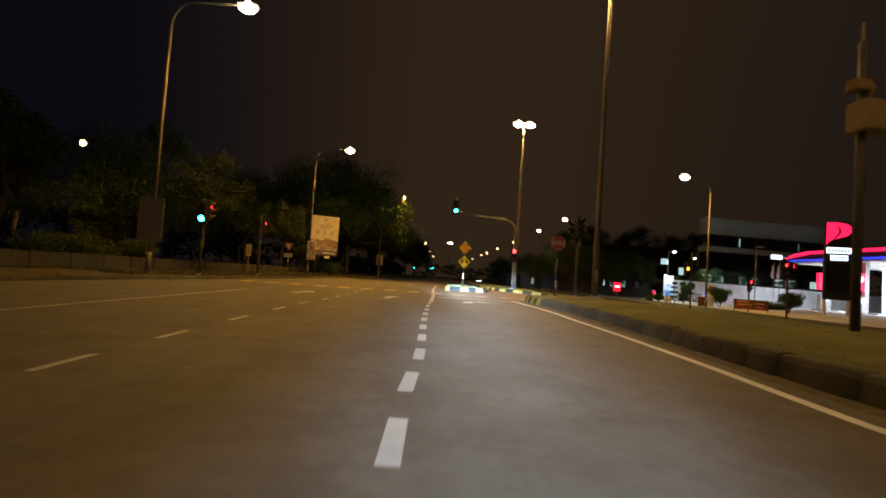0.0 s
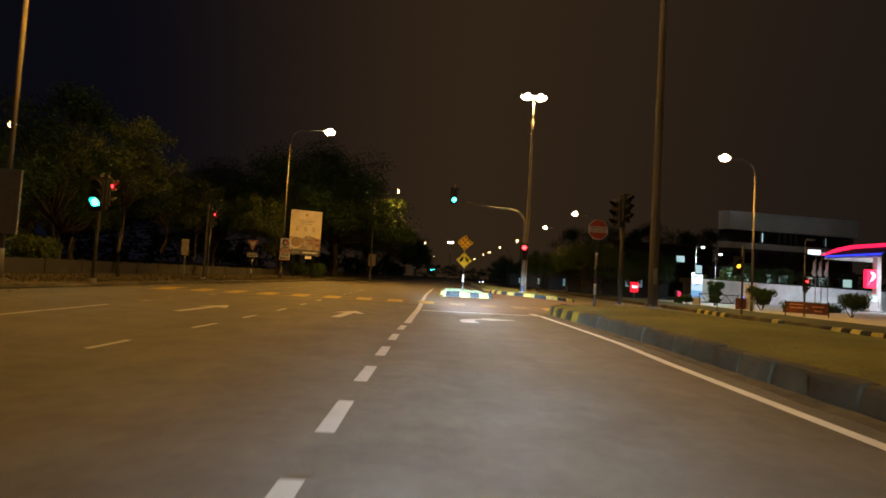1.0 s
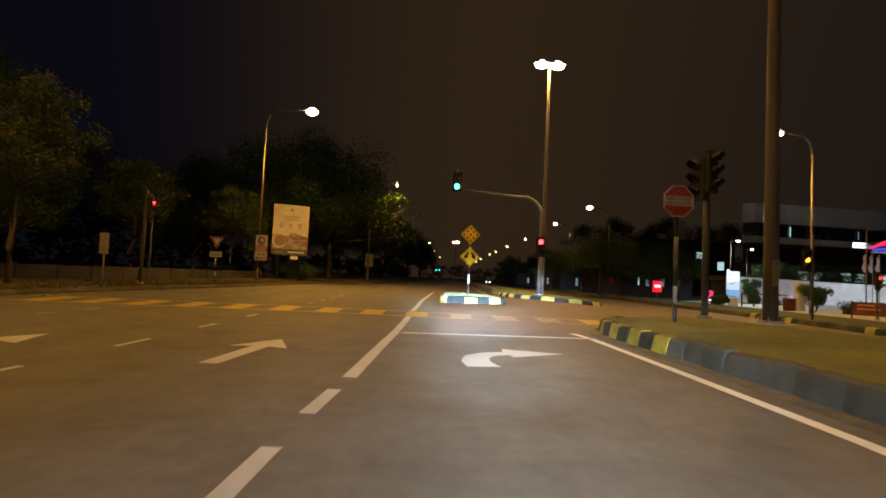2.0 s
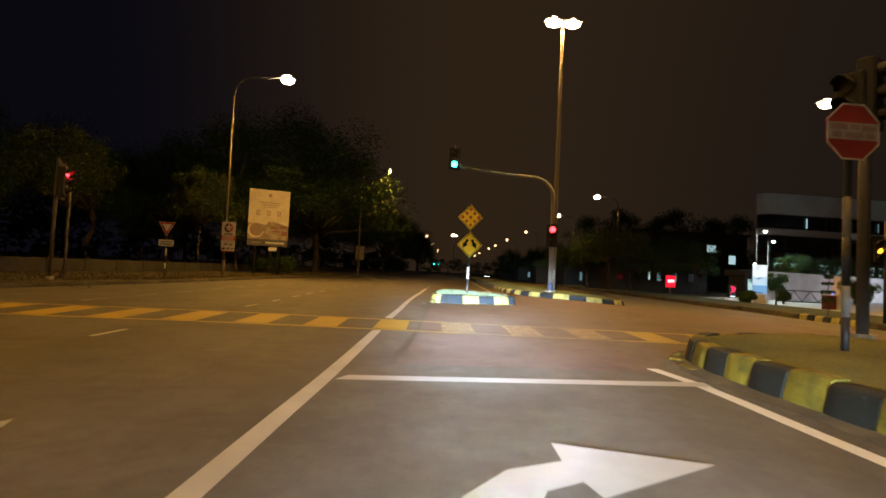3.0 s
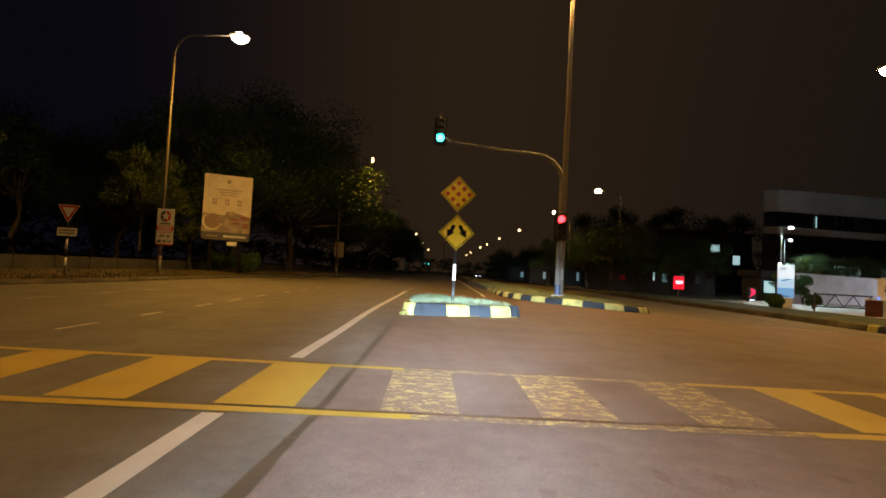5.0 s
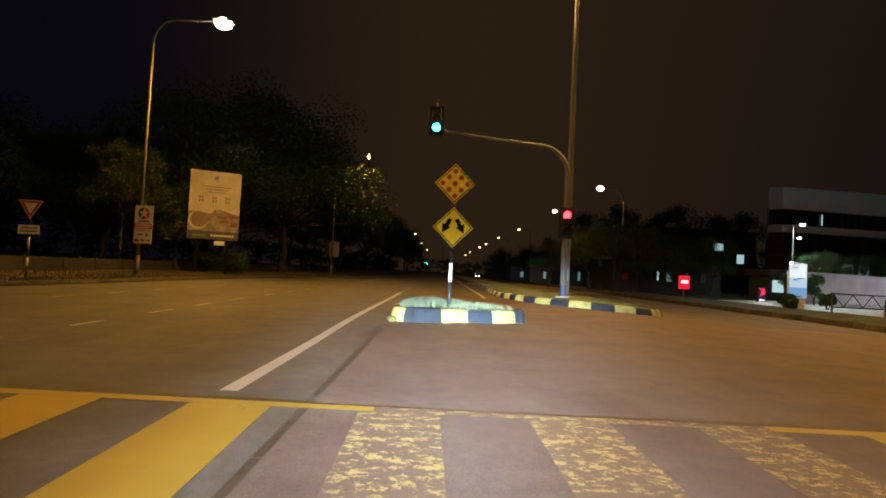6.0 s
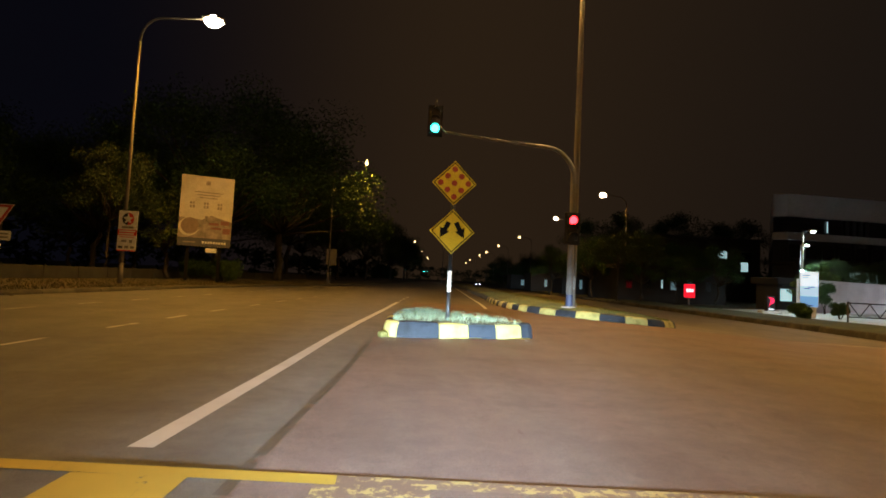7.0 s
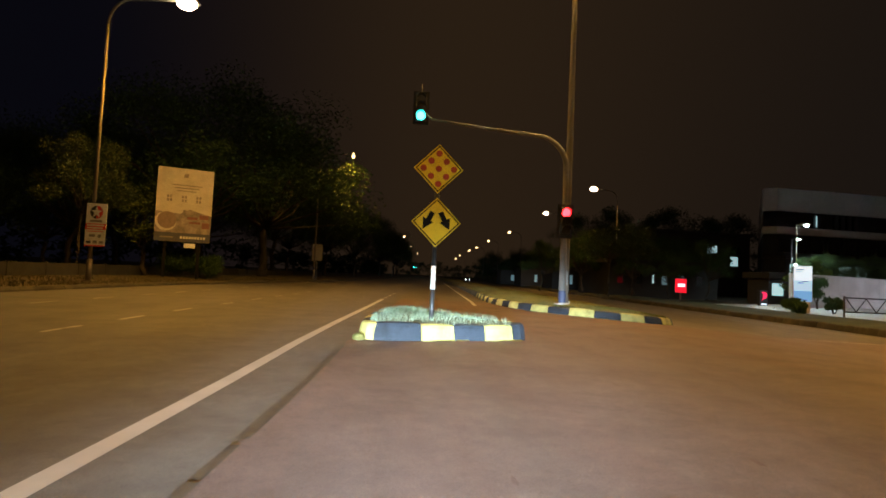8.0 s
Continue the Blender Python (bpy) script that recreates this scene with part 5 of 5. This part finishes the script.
# the last two shrubs are added to screen the billboard's legs
for i, (x, y, r, h) in enumerate(((32.6, 51.6, 1.1, 2.0), (34.3, 44.3, 1.15, 2.0), (33.4, 59.6, 0.6, 1.0), (30.4, 59.5, 0.6, 1.0), (37.5, 65.5, 0.95, 2.6), (27.2, 55.2, 0.5, 0.9), (-16.4, 30.5, 1.6, 1.5), (-19, 31.5, 1.8, 1.4), (-14.8, 33.0, 1.2, 1.6), (-8.9, 62.6, 1.1, 1.5), (-7.1, 62.6, 1.2, 1.4))):
    shrub((x, y, gz(x, y) + (0.1 if x > 0 else 0.2)), r, h, 60 + i, "rounded leafy shrub at the forecourt edge" if x > 0 else "rough dark shrub on the roadside verge", LEAF if i < 6 or i > 8 else LEAF_BRIGHT)


# a layered sapling on the far verge
sap = thing("sapling", (23.2, 43.3, gz(23.2, 43.3) + 0.2), "young tree with flat tiers of leaves on the verge", "tree")
stem = bmesh.new()
limb(stem, (0, 0, -0.1), (0.04, 0, 2.15), 0.035, 0.012, random.Random(5), 5)
tiers = []
rng = random.Random(6)
for z, r in ((0.75, 0.26), (1.15, 0.24), (1.55, 0.22), (1.9, 0.16)):
    for k in range(5):
        a = math.tau * k / 5 + rng.random()
        tip = (r * math.cos(a), r * math.sin(a), z + 0.05)
        limb(stem, (0.02, 0, z), tip, 0.012, 0.006, rng, 2)
        tiers.append((Vector(tip) * 0.85 + Vector((0, 0, z * 0.15)), 0.12))
part("trunk", stem, BARK, sap, "", True)
v, f = leaf_cloud(rng, tiers, 45, 0.055, 0.5)
from_lists("crown", v, f, LEAF, sap)

# ---------- petrol station ----------
canopy = thing("station_canopy", (0, 0, 0), "petrol station canopy with glowing pink and blue fascia on white columns", "canopy")
CX0, CX1, CY0, CY1 = 50.9, 74.0, 46.0, 66.4
part("roof", bx(CX0 + 0.3, CY0, 5.95, CX1, CY1, 6.95, 0.05), DARK_FACADE, canopy)
part("soffit", bx(CX0 + 0.15, CY0, 5.78, CX1, CY1, 5.946), WHITE_WALL, canopy, "pale lit soffit")
WEST = Matrix(((0, 1, 0, CX0), (-1, 0, 0, CY1 + 0.3), (0, 0, 1, 0), (0, 0, 0, 1)))


def west_plate(name, outline, depth, out, material, label):
    """A plate on the canopy's west edge; its outline runs from the far end towards the near end."""
    bm = pl(outline, -out, depth)
    bm.transform(WEST)
    return part(name, bm, material, canopy, label)


LEN = CY1 - CY0
west_plate("fascia", [(0.0, 6.2), (2.0, 6.52), (4.6, 6.84), (LEN, 6.84), (LEN, 7.2), (4.2, 7.2), (2.2, 6.95), (0.9, 6.52)], 0.15, 0.0, PINK_GLOW, "glowing pink-red fascia")
west_plate("fascia_strip", [(0.6, 6.02), (LEN, 6.02), (LEN, 6.26), (0.6, 6.17)], 0.1, 0.01, BLUE_GLOW, "glowing blue strip")
part("name_panel", bx(49.6, CY1 + 0.5, 6.3, 51.1, CY1 + 0.7, 6.85, 0.02), WHITE_GLOW, canopy, "backlit white name panel")
part("panel_bracket", bx(51.1, CY1 - 0.1, 6.4, 51.3, CY1 + 0.7, 6.6), STEEL, canopy)
for k in range(5):
    x = 49.72 + 0.27 * k
    part("letter_bar", bx(x, CY1 + 0.485, 6.45, x + 0.15, CY1 + 0.497, 6.68), SIGN_BLUE, canopy)
for x in (52.3, 60.0, 67.5):
    for y in (50.5, 55.6, 60.7):
        col = part("column", bx(x - 0.26, y - 0.26, -0.1, x + 0.26, y + 0.26, 5.78, 0.03), WHITE_WALL, canopy)
        if x < 60:
            part("column_sign", bx(x - 1.45, y - 0.3, 2.55, x - 0.3, y + 0.1, 4.5, 0.02), PINK_GLOW, col, "backlit pink emblem box")
            emblem = [(x - 1.33, 2.8), (x - 1.0, 3.25), (x - 0.7, 3.45), (x - 0.45, 3.8), (x - 0.58, 4.15), (x - 1.05, 4.25), (x - 0.8, 3.9), (x - 0.9, 3.45)]
            part("emblem", pl(emblem, y - 0.312, 0.008), WHITE_GLOW, col)
for x in (55, 61, 67):
    for y in (50, 56, 62):
        part("downlight", bx(x - 0.35, y - 0.35, 5.765, x + 0.35, y + 0.35, 5.779), CANOPY_GLOW, canopy)
for y in (51, 61):
    area_lamp("canopy_light", (58, y, 5.7), 1900, (0.80, 0.9, 1.0), 9.0, 5.0)

for y in (60.4, 55.2, 50.1):
    pump = thing("fuel_pump", (51.4, y, 0.0), "white fuel pump with a lit display beside a canopy column", "fuel pump", "fuel pumps under the canopy")
    part("body", bx(-0.5, -0.3, 0.15, 0.5, 0.3, 1.9, 0.04), WHITE_WALL, pump)
    part("display", bx(-0.36, -0.312, 1.15, 0.36, -0.3, 1.7), WINDOW_GLOW, pump)
    part("kerb", bx(-0.8, -0.8, 0, 1.4, 0.8, 0.15, 0.03), CONCRETE, pump)
    part("hose", tube(bmesh.new(), [(0.52, -0.1, 1.5), (0.72, -0.15, 1.0), (0.7, -0.15, 0.5), (0.54, -0.1, 0.9)], 0.025, 6), BLACK, pump)

pylon = thing("price_pylon", (37.25, 42.75, -0.25), "tall dark pylon with a glowing red emblem and white name panels", "sign pylon", turn=-20)
part("body", bx(-0.95, -0.2, 1.5, 1.05, 0.2, 8.15, 0.04), BLACK, pylon)
part("leg", bx(-0.95, -0.16, -0.2, -0.75, 0.16, 1.5), WHITE, pylon)
part("leg", bx(0.85, -0.16, -0.2, 1.05, 0.16, 1.5), WHITE, pylon)
flag = [(-0.88, 6.15), (-0.55, 6.55), (0.1, 6.75), (0.72, 7.0), (0.98, 7.35), (0.92, 7.75), (0.6, 8.0), (-0.1, 8.1), (-0.88, 8.08)]
part("emblem", pl(flag, -0.22, 0.02), PINK_GLOW, pylon, "glowing pink-red curved emblem")
swoosh = [(-0.55, 6.35), (-0.1, 6.85), (0.2, 7.2), (0.15, 7.6), (-0.3, 8.0), (0.0, 7.55), (0.02, 7.2), (-0.25, 6.85)]
part("emblem_swoosh", pl(swoosh, -0.225, 0.004), BLACK, pylon)
part("name_panel", bx(-0.85, -0.225, 5.45, 0.98, -0.2, 5.95), WHITE_GLOW, pylon, "backlit white name panel")
for k in range(7):
    x = -0.72 + 0.235 * k
    part("letter_bar", bx(x, -0.235, 5.58, x + 0.14, -0.226, 5.82), SIGN_BLUE, pylon)
part("name_panel", bx(-0.55, -0.225, 4.85, 0.75, -0.2, 5.3), WHITE_GLOW, pylon)
for z in (4.93, 5.1):
    part("letter_bar", bx(-0.42, -0.235, z, 0.62, -0.226, z + 0.09), BLACK, pylon)
part("price_panel", bx(-0.85, -0.22, 2.2, 0.98, -0.2, 4.5), GLASS, pylon)

# white boundary wall behind the forecourt
wall = thing("boundary_wall", (0, 0, 0), "long white rendered boundary wall behind the forecourt", "wall", kind="structure")
WALL = [(35.6, 66.0), (56.4, 72.6), (80, 78.5)]
total, at = along(WALL)
s = 0.0
while s < total - 0.2:
    e = min(total, s + 3.0)
    p, d = at((s + e) / 2)
    m = Matrix.Translation((p.x, p.y, -0.3)) @ Matrix.Rotation(math.atan2(d.y, d.x), 4, "Z")
    bm = bx(-(e - s) / 2 + 0.01, -0.1, 0, (e - s) / 2 - 0.01, 0.1, 2.78)
    box(bm, -(e - s) / 2 + 0.01, -0.13, 2.78, (e - s) / 2 - 0.01, 0.13, 2.86)
    bm.transform(m)
    part("wall_panel", bm, WHITE_WALL, wall)
    s = e
area_lamp("yard_light", (43.1, 73.0, 6.0), 420, (0.72, 0.97, 1.0), 0.5, 0.5)

# lattice gate with its pillars
gate = thing("lattice_gate", (0, 0, 0), "dark steel lattice barrier between pale pillars", "gate")
for x, z0, z1 in ((27.8, -0.3, 1.0),):
    part("end_post", bx(x - 0.035, 52.965, z0, x + 0.035, 53.035, z1), DARK_POST, gate)
for z in (0.18, 0.92):
    part("rail", bx(27.8, 52.97, z - 0.035, 31.5, 53.03, z + 0.035), BLACK, gate)
for k in range(6):
    x0, x1 = 27.9 + k * 0.59, 27.9 + (k + 1) * 0.59
    part("brace", rod(bmesh.new(), (x0, 53, 0.2 if k % 2 else 0.9), (x1, 53, 0.9 if k % 2 else 0.2), 0.025, 0.025, 6), BLACK, gate)
for x, h in ((31.8, 0.75), (32.6, 2.0)):
    pil = thing("gate_pillar", (x, 53.2, -0.3), "pale rendered gate pillar", "pillar", "pillars by the gate")
    part("shaft", bx(-0.3, -0.3, 0, 0.3, 0.3, h + 0.25, 0.02), WHITE_WALL if h > 1.5 else RUST_BANNER, pil)
    part("cap", bx(-0.36, -0.36, h + 0.25, 0.36, 0.36, h + 0.33, 0.015), WHITE_WALL, pil)
part("gate_lamp", rod(bmesh.new(), (31.8, 52.9, 0.78), (31.8, 52.9, 0.9), 0.06, 0.06, 10), glow("small_blue_lamp", (0.1, 0.2, 1.0), 3.0), gate, "small blue lamp")

# illuminated tower sign
tower = thing("tower_sign", (32.2, 60.85, -0.3), "tall backlit pale blue advertising panel on a white plinth", "sign", turn=-34)
part("plinth", bx(-0.42, -0.18, 0, 0.42, 0.18, 0.76, 0.02), WHITE_WALL, tower)
pnl = part("panel", bx(-0.54, -0.12, 0.76, 0.54, 0.12, 3.2, 0.02), WHITE, tower)
for k, (z0, z1, mat) in enumerate(((0.8, 1.5, SKY_DEEP_GLOW), (1.5, 2.2, SKY_GLOW), (2.2, 3.15, glow("backlit_near_white_panel", (0.66, 0.83, 1.0), 0.9)))):
    part("backlit_face", bx(-0.51, -0.135, z0 + 0.002, 0.51, -0.121, z1), mat, pnl)
for x0, z0, x1, z1 in ((-0.3, 2.0, 0.05, 2.06), (-0.05, 2.11, 0.3, 2.17), (-0.4, 2.9, 0.05, 2.96), (-0.4, 2.77, -0.05, 2.81), (-0.25, 0.86, 0.25, 0.92)):
    part("print_block", bx(x0, -0.146, z0, x1, -0.136, z1), SIGN_BLUE, pnl)
part("top_lamp", rod(bmesh.new(), (-0.4, 0.0, 3.2), (-0.4, 0.0, 3.30), 0.08, 0.07, 12), LED_GLOW, tower, "cold white lamp")

for x, y, h, arm, power in ((32.6, 61.9, 6.1, 0.65, 380), (42.6, 74.2, 6.4, 0.55, 0)):
    t = thing("yard_lamp", (x, y, -0.3), "slim post lamp with a cold white light", "lamp post", "cold white lamps by the forecourt")
    part("pole", rod(bmesh.new(), (0, 0, 0), (0, 0, h), 0.05, 0.032, 10), POST_GREY, t, "", True)
    part("arm", rod(bmesh.new(), (0, 0, h - 0.03), (arm, 0, h + 0.08), 0.022, 0.022, 8), POST_GREY, t)
    head = part("lantern", bx(arm - 0.15, -0.16, h + 0.06, arm + 0.35, 0.16, h + 0.15, 0.02), STEEL, t)
    bowl = bmesh.new()
    bmesh.ops.create_uvsphere(bowl, u_segments=12, v_segments=8, radius=0.5, matrix=Matrix.Translation((arm + 0.1, 0, h + 0.04)) @ Matrix.Diagonal((0.36, 0.26, 0.24, 1)))
    part("bowl", bowl, LED_GLOW, head, "", True)
    if power:
        area_lamp("yard_light", (x + arm + 0.1, y, h - 0.42), power, (0.72, 0.97, 1.0), 0.4, 0.3)

dim = thing("yard_lamp", (35.2, 50.0, -0.3), "slim grey post lamp, unlit, beside the forecourt", "lamp post")
part("pole", rod(bmesh.new(), (0, 0, 0), (0, 0, 6.2), 0.05, 0.035, 10), POST_GREY, dim, "", True)
part("arm", rod(bmesh.new(), (0, 0, 6.17), (0.4, 0, 6.3), 0.022, 0.022, 8), POST_GREY, dim)
part("lantern", bx(0.15, -0.12, 6.24, 0.8, 0.12, 6.36, 0.03), STEEL, dim)

# low red emblem box, red box sign
em = thing("emblem_box", (32.5, 65.0, -0.35), "low dark box sign with a glowing red emblem", "sign")
part("plinth", bx(-0.8, -0.3, 0, 0.8, 0.3, 0.28, 0.02), WHITE_WALL, em)
part("body", bx(-0.34, -0.14, 0.3, 0.34, 0.14, 1.45, 0.02), BLACK, em)
part("emblem", pl([(-0.22, 0.66), (-0.05, 0.82), (0.16, 0.9), (0.26, 1.1), (0.16, 1.3), (-0.22, 1.34), (-0.02, 1.18), (-0.06, 0.92)], -0.155, 0.012), PINK_GLOW, em)
part("name_bar", bx(-0.2, -0.152, 0.38, 0.22, -0.141, 0.48), WHITE_GLOW, em)
rb = thing("red_box_sign", (32.7, 76.3, -0.2), "square backlit red box sign with white lettering bars", "sign")
part("post", bx(-0.06, 0.0, -0.1, 0.06, 0.12, 0.9), POST_GREY, rb)
bxs = part("box", bx(-0.52, -0.1, 0.75, 0.52, 0.12, 2.05, 0.02), RED_BOX_GLOW, rb, "backlit red box")
for k in range(3):
    x = -0.36 + 0.26 * k
    part("letter_bar", bx(x, -0.112, 1.3, x + 0.18, -0.102, 1.6), WHITE_GLOW, bxs)

# faded banner on the verge and a hedge behind it
ban = thing("verge_banner", (30.9, 44.5, -0.2), "faded dark red banner stretched between two stakes", "banner", turn=-58)
part("cloth", bx(-1.35, -0.012, 0.12, 1.35, 0.012, 0.95, 0.004), RUST_BANNER, ban)
for x in (-1.37, 1.37):
    part("stake", bx(x - 0.03, -0.03, -0.1, x + 0.03, 0.03, 1.05), BARK, ban)
for x0, x1, z in ((-1.1, -0.2, 0.72), (-1.1, 0.1, 0.48), (0.35, 1.1, 0.62), (0.5, 1.0, 0.3)):
    part("letter_bar", bx(x0, -0.02, z, x1, -0.014, z + 0.09), plain("faded_print", (0.42, 0.2, 0.14), 0.8), ban)
rng = random.Random(77)
hedge = thing("hedge", (36.0, 50.0, -0.2), "low clipped hedge along the forecourt", "hedge", turn=12)
v, f = leaf_cloud(rng, [(Vector((-3 + 0.5 * k, 0, 0.55 + 0.05 * rng.random())), 0.5) for k in range(13)], 260, 0.07, 0.7)
from_lists("leaves", v, f, LEAF, hedge)
part("stems", bx(-3.1, -0.15, 0, 3.1, 0.15, 0.5), BARK, hedge)

for x, y, lean in ((45.5, 61.0, 0.0), (46.6, 61.5, 0.1), (47.8, 62.0, 0.2)):
    fl = thing("flag", (x, y, -0.3), "pale drooping flag on a thin pole", "flag", "flags by the forecourt")
    part("pole", rod(bmesh.new(), (0, 0, 0), (0, 0, 5.9), 0.04, 0.03, 8), STEEL, fl, "", True)
    bm = bmesh.new()
    a, b = [], []
    for k in range(9):
        z = 5.7 - k * 0.22
        a.append(bm.verts.new((0.04, 0, z)))
        b.append(bm.verts.new((-0.1 - 0.3 * math.sin(k / 8 * 2.6), 0.12 * math.sin(k * 1.3), z - 0.25)))
    for k in range(8):
        bm.faces.new((a[k], a[k + 1], b[k + 1], b[k]))
    r = bmesh.ops.extrude_face_region(bm, geom=bm.faces[:])
    bmesh.ops.translate(bm, vec=(0, 0.015, 0), verts=[q for q in r["geom"] if isinstance(q, bmesh.types.BMVert)])
    part("cloth", bm, WHITE_WALL, fl)

# ---------- buildings ----------


def window_row(parent, y, xs, z0, z1, w, lit, light=WINDOW_GLOW):
    for i, x in enumerate(xs):
        win = part("window", frame_plate([(x, z0), (x + w, z0), (x + w, z1), (x, z1)], [(x + 0.12, z0 + 0.12), (x + w - 0.12, z0 + 0.12), (x + w - 0.12, z1 - 0.12), (x + 0.12, z1 - 0.12)], y - 0.06, 0.1), DARK_FACADE, parent)
        part("pane", pl([(x + 0.12, z0 + 0.12), (x + w - 0.12, z0 + 0.12), (x + w - 0.12, z1 - 0.12), (x + 0.12, z1 - 0.12)], y - 0.03, 0.02), light if i in lit else GLASS, win)


office = thing("office_building", (0, 0, 0), "large pale office block with dark window bands behind the forecourt", "building")
foot = [(59.4, 97.0), (84, 98.0), (86, 99), (92, 125), (78, 125), (58.2, 98.4)]


def slab(outline, z0, z1):
    bm = bmesh.new()
    lo = [bm.verts.new((x, y, z0)) for x, y in outline]
    hi = [bm.verts.new((x, y, z1)) for x, y in outline]
    bm.faces.new(lo[::-1])
    bm.faces.new(hi)
    n = len(outline)
    for i in range(n):
        bm.faces.new((lo[i], lo[(i + 1) % n], hi[(i + 1) % n], hi[i]))
    return bm


def inset(outline, d):
    cx, cy = sum(p[0] for p in outline) / len(outline), sum(p[1] for p in outline) / len(outline)
    return [(x + d * (1 if x < cx else -1), y + d * (1 if y < cy else -1)) for x, y in outline]


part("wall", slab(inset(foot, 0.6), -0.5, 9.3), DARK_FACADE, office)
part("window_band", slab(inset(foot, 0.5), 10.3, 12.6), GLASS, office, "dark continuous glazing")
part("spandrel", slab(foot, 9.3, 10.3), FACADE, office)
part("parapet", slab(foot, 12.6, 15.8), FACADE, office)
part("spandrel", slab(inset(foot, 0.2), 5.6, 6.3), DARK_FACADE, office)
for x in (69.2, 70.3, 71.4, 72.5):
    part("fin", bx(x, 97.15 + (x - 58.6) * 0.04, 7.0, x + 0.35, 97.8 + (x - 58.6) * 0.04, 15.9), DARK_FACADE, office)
for x in (66.0,):
    part("strip_light", bx(x, 97.55, 10.6, x + 0.14, 97.62, 12.2), WINDOW_GLOW, office, "narrow lit window slit")
for x in (78.6,):
    part("strip_light", bx(x, 98.0, 10.7, x + 0.14, 98.1, 12.1), WINDOW_DIM, office)
window_row(office, 97.55, [60 + 2.6 * k for k in range(9)], 6.6, 8.8, 2.1, ())

block = thing("dark_building", (0, 0, 0), "dark low building with two lit windows", "building")
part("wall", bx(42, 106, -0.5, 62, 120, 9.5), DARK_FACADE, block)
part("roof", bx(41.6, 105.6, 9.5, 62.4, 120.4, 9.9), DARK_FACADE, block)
window_row(block, 105.97, [44.5, 47.3, 50.1, 54.6, 58.6], 6.5, 7.9, 1.9, (3,))
window_row(block, 105.97, [58.55], 4.6, 6.3, 1.5, (0,))

shop = thing("restaurant", (0, 0, 0), "low dark restaurant with cold lit shop windows", "building")
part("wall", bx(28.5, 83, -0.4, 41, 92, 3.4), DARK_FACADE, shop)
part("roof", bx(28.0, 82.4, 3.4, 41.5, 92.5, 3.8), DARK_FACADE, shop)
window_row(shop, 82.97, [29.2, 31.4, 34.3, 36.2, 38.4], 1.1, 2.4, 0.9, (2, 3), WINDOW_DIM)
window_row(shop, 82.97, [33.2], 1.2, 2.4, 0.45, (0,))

# building added so that its glowing panes give the cold specks above the wall
depot = thing("depot", (0, 0, 0), "low dark building added behind trees, panes glowing for cold light specks", "building")
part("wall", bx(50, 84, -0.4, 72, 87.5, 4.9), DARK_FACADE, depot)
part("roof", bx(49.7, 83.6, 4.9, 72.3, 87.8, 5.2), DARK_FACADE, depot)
window_row(depot, 83.97, [50.4 + 2.1 * k for k in range(10)], 3.0, 4.4, 1.7, (0, 1, 3, 4, 6, 7, 9), glow("cold_speck_pane", (0.62, 0.95, 0.88), 0.4))

hut = thing("guard_house", (40.3, 73.6, -0.3), "small dark guard house with a lit doorway", "building")
part("wall", bx(-1.6, -1.4, 0, 1.6, 1.4, 2.5), DARK_FACADE, hut)
part("roof", bx(-1.9, -1.8, 2.5, 1.9, 1.8, 3.1, 0.03), DARK_FACADE, hut)
part("window", bx(-1.3, -1.43, 1.0, -0.2, -1.405, 2.1), WINDOW_GLOW, hut)

# far off: the lit fronts along the right side and an oncoming car
for x, y, w in ((37.5, 160, 0.4), (34.5, 130, 0.28), (33.5, 108, 0.22)):
    t = thing("far_shop", (x, y, -0.3), "distant dark shop front with a lit window", "building")
    part("wall", bx(-3, 0, 0, 3, 5, 3.6), DARK_FACADE, t)
    part("window", bx(-w, -0.04, 1.0, w, -0.01, 2.4), WINDOW_DIM, t)

car = thing("car", (32.8, 200.0, gz(32.8, 200.0)), "distant oncoming car with both headlamps on", "car")
bm = bx(-0.85, -0.0, 0.3, 0.85, 4.2, 0.85, 0.12)
part("body", bm, plain("dark_car_paint", (0.05, 0.05, 0.06), 0.3), car)
part("cabin", bx(-0.7, 1.1, 0.85, 0.7, 3.4, 1.42, 0.15), GLASS, car)
for x in (-0.6, 0.6):
    # headlamp discs drawn larger than real to stand for bloom
    part("headlamp", disc(bmesh.new(), (x, 0.02, 0.65), 0.15, 0.05), HEAD_GLOW, car, "glowing white headlamp")
    for y in (0.8, 3.3):
        wheel = part("wheel", rod(bmesh.new(), (x - 0.1 if x < 0 else x - 0.05, y, 0.31), (x + 0.05 if x < 0 else x + 0.1, y, 0.31), 0.31, 0.31, 16), BLACK, car)
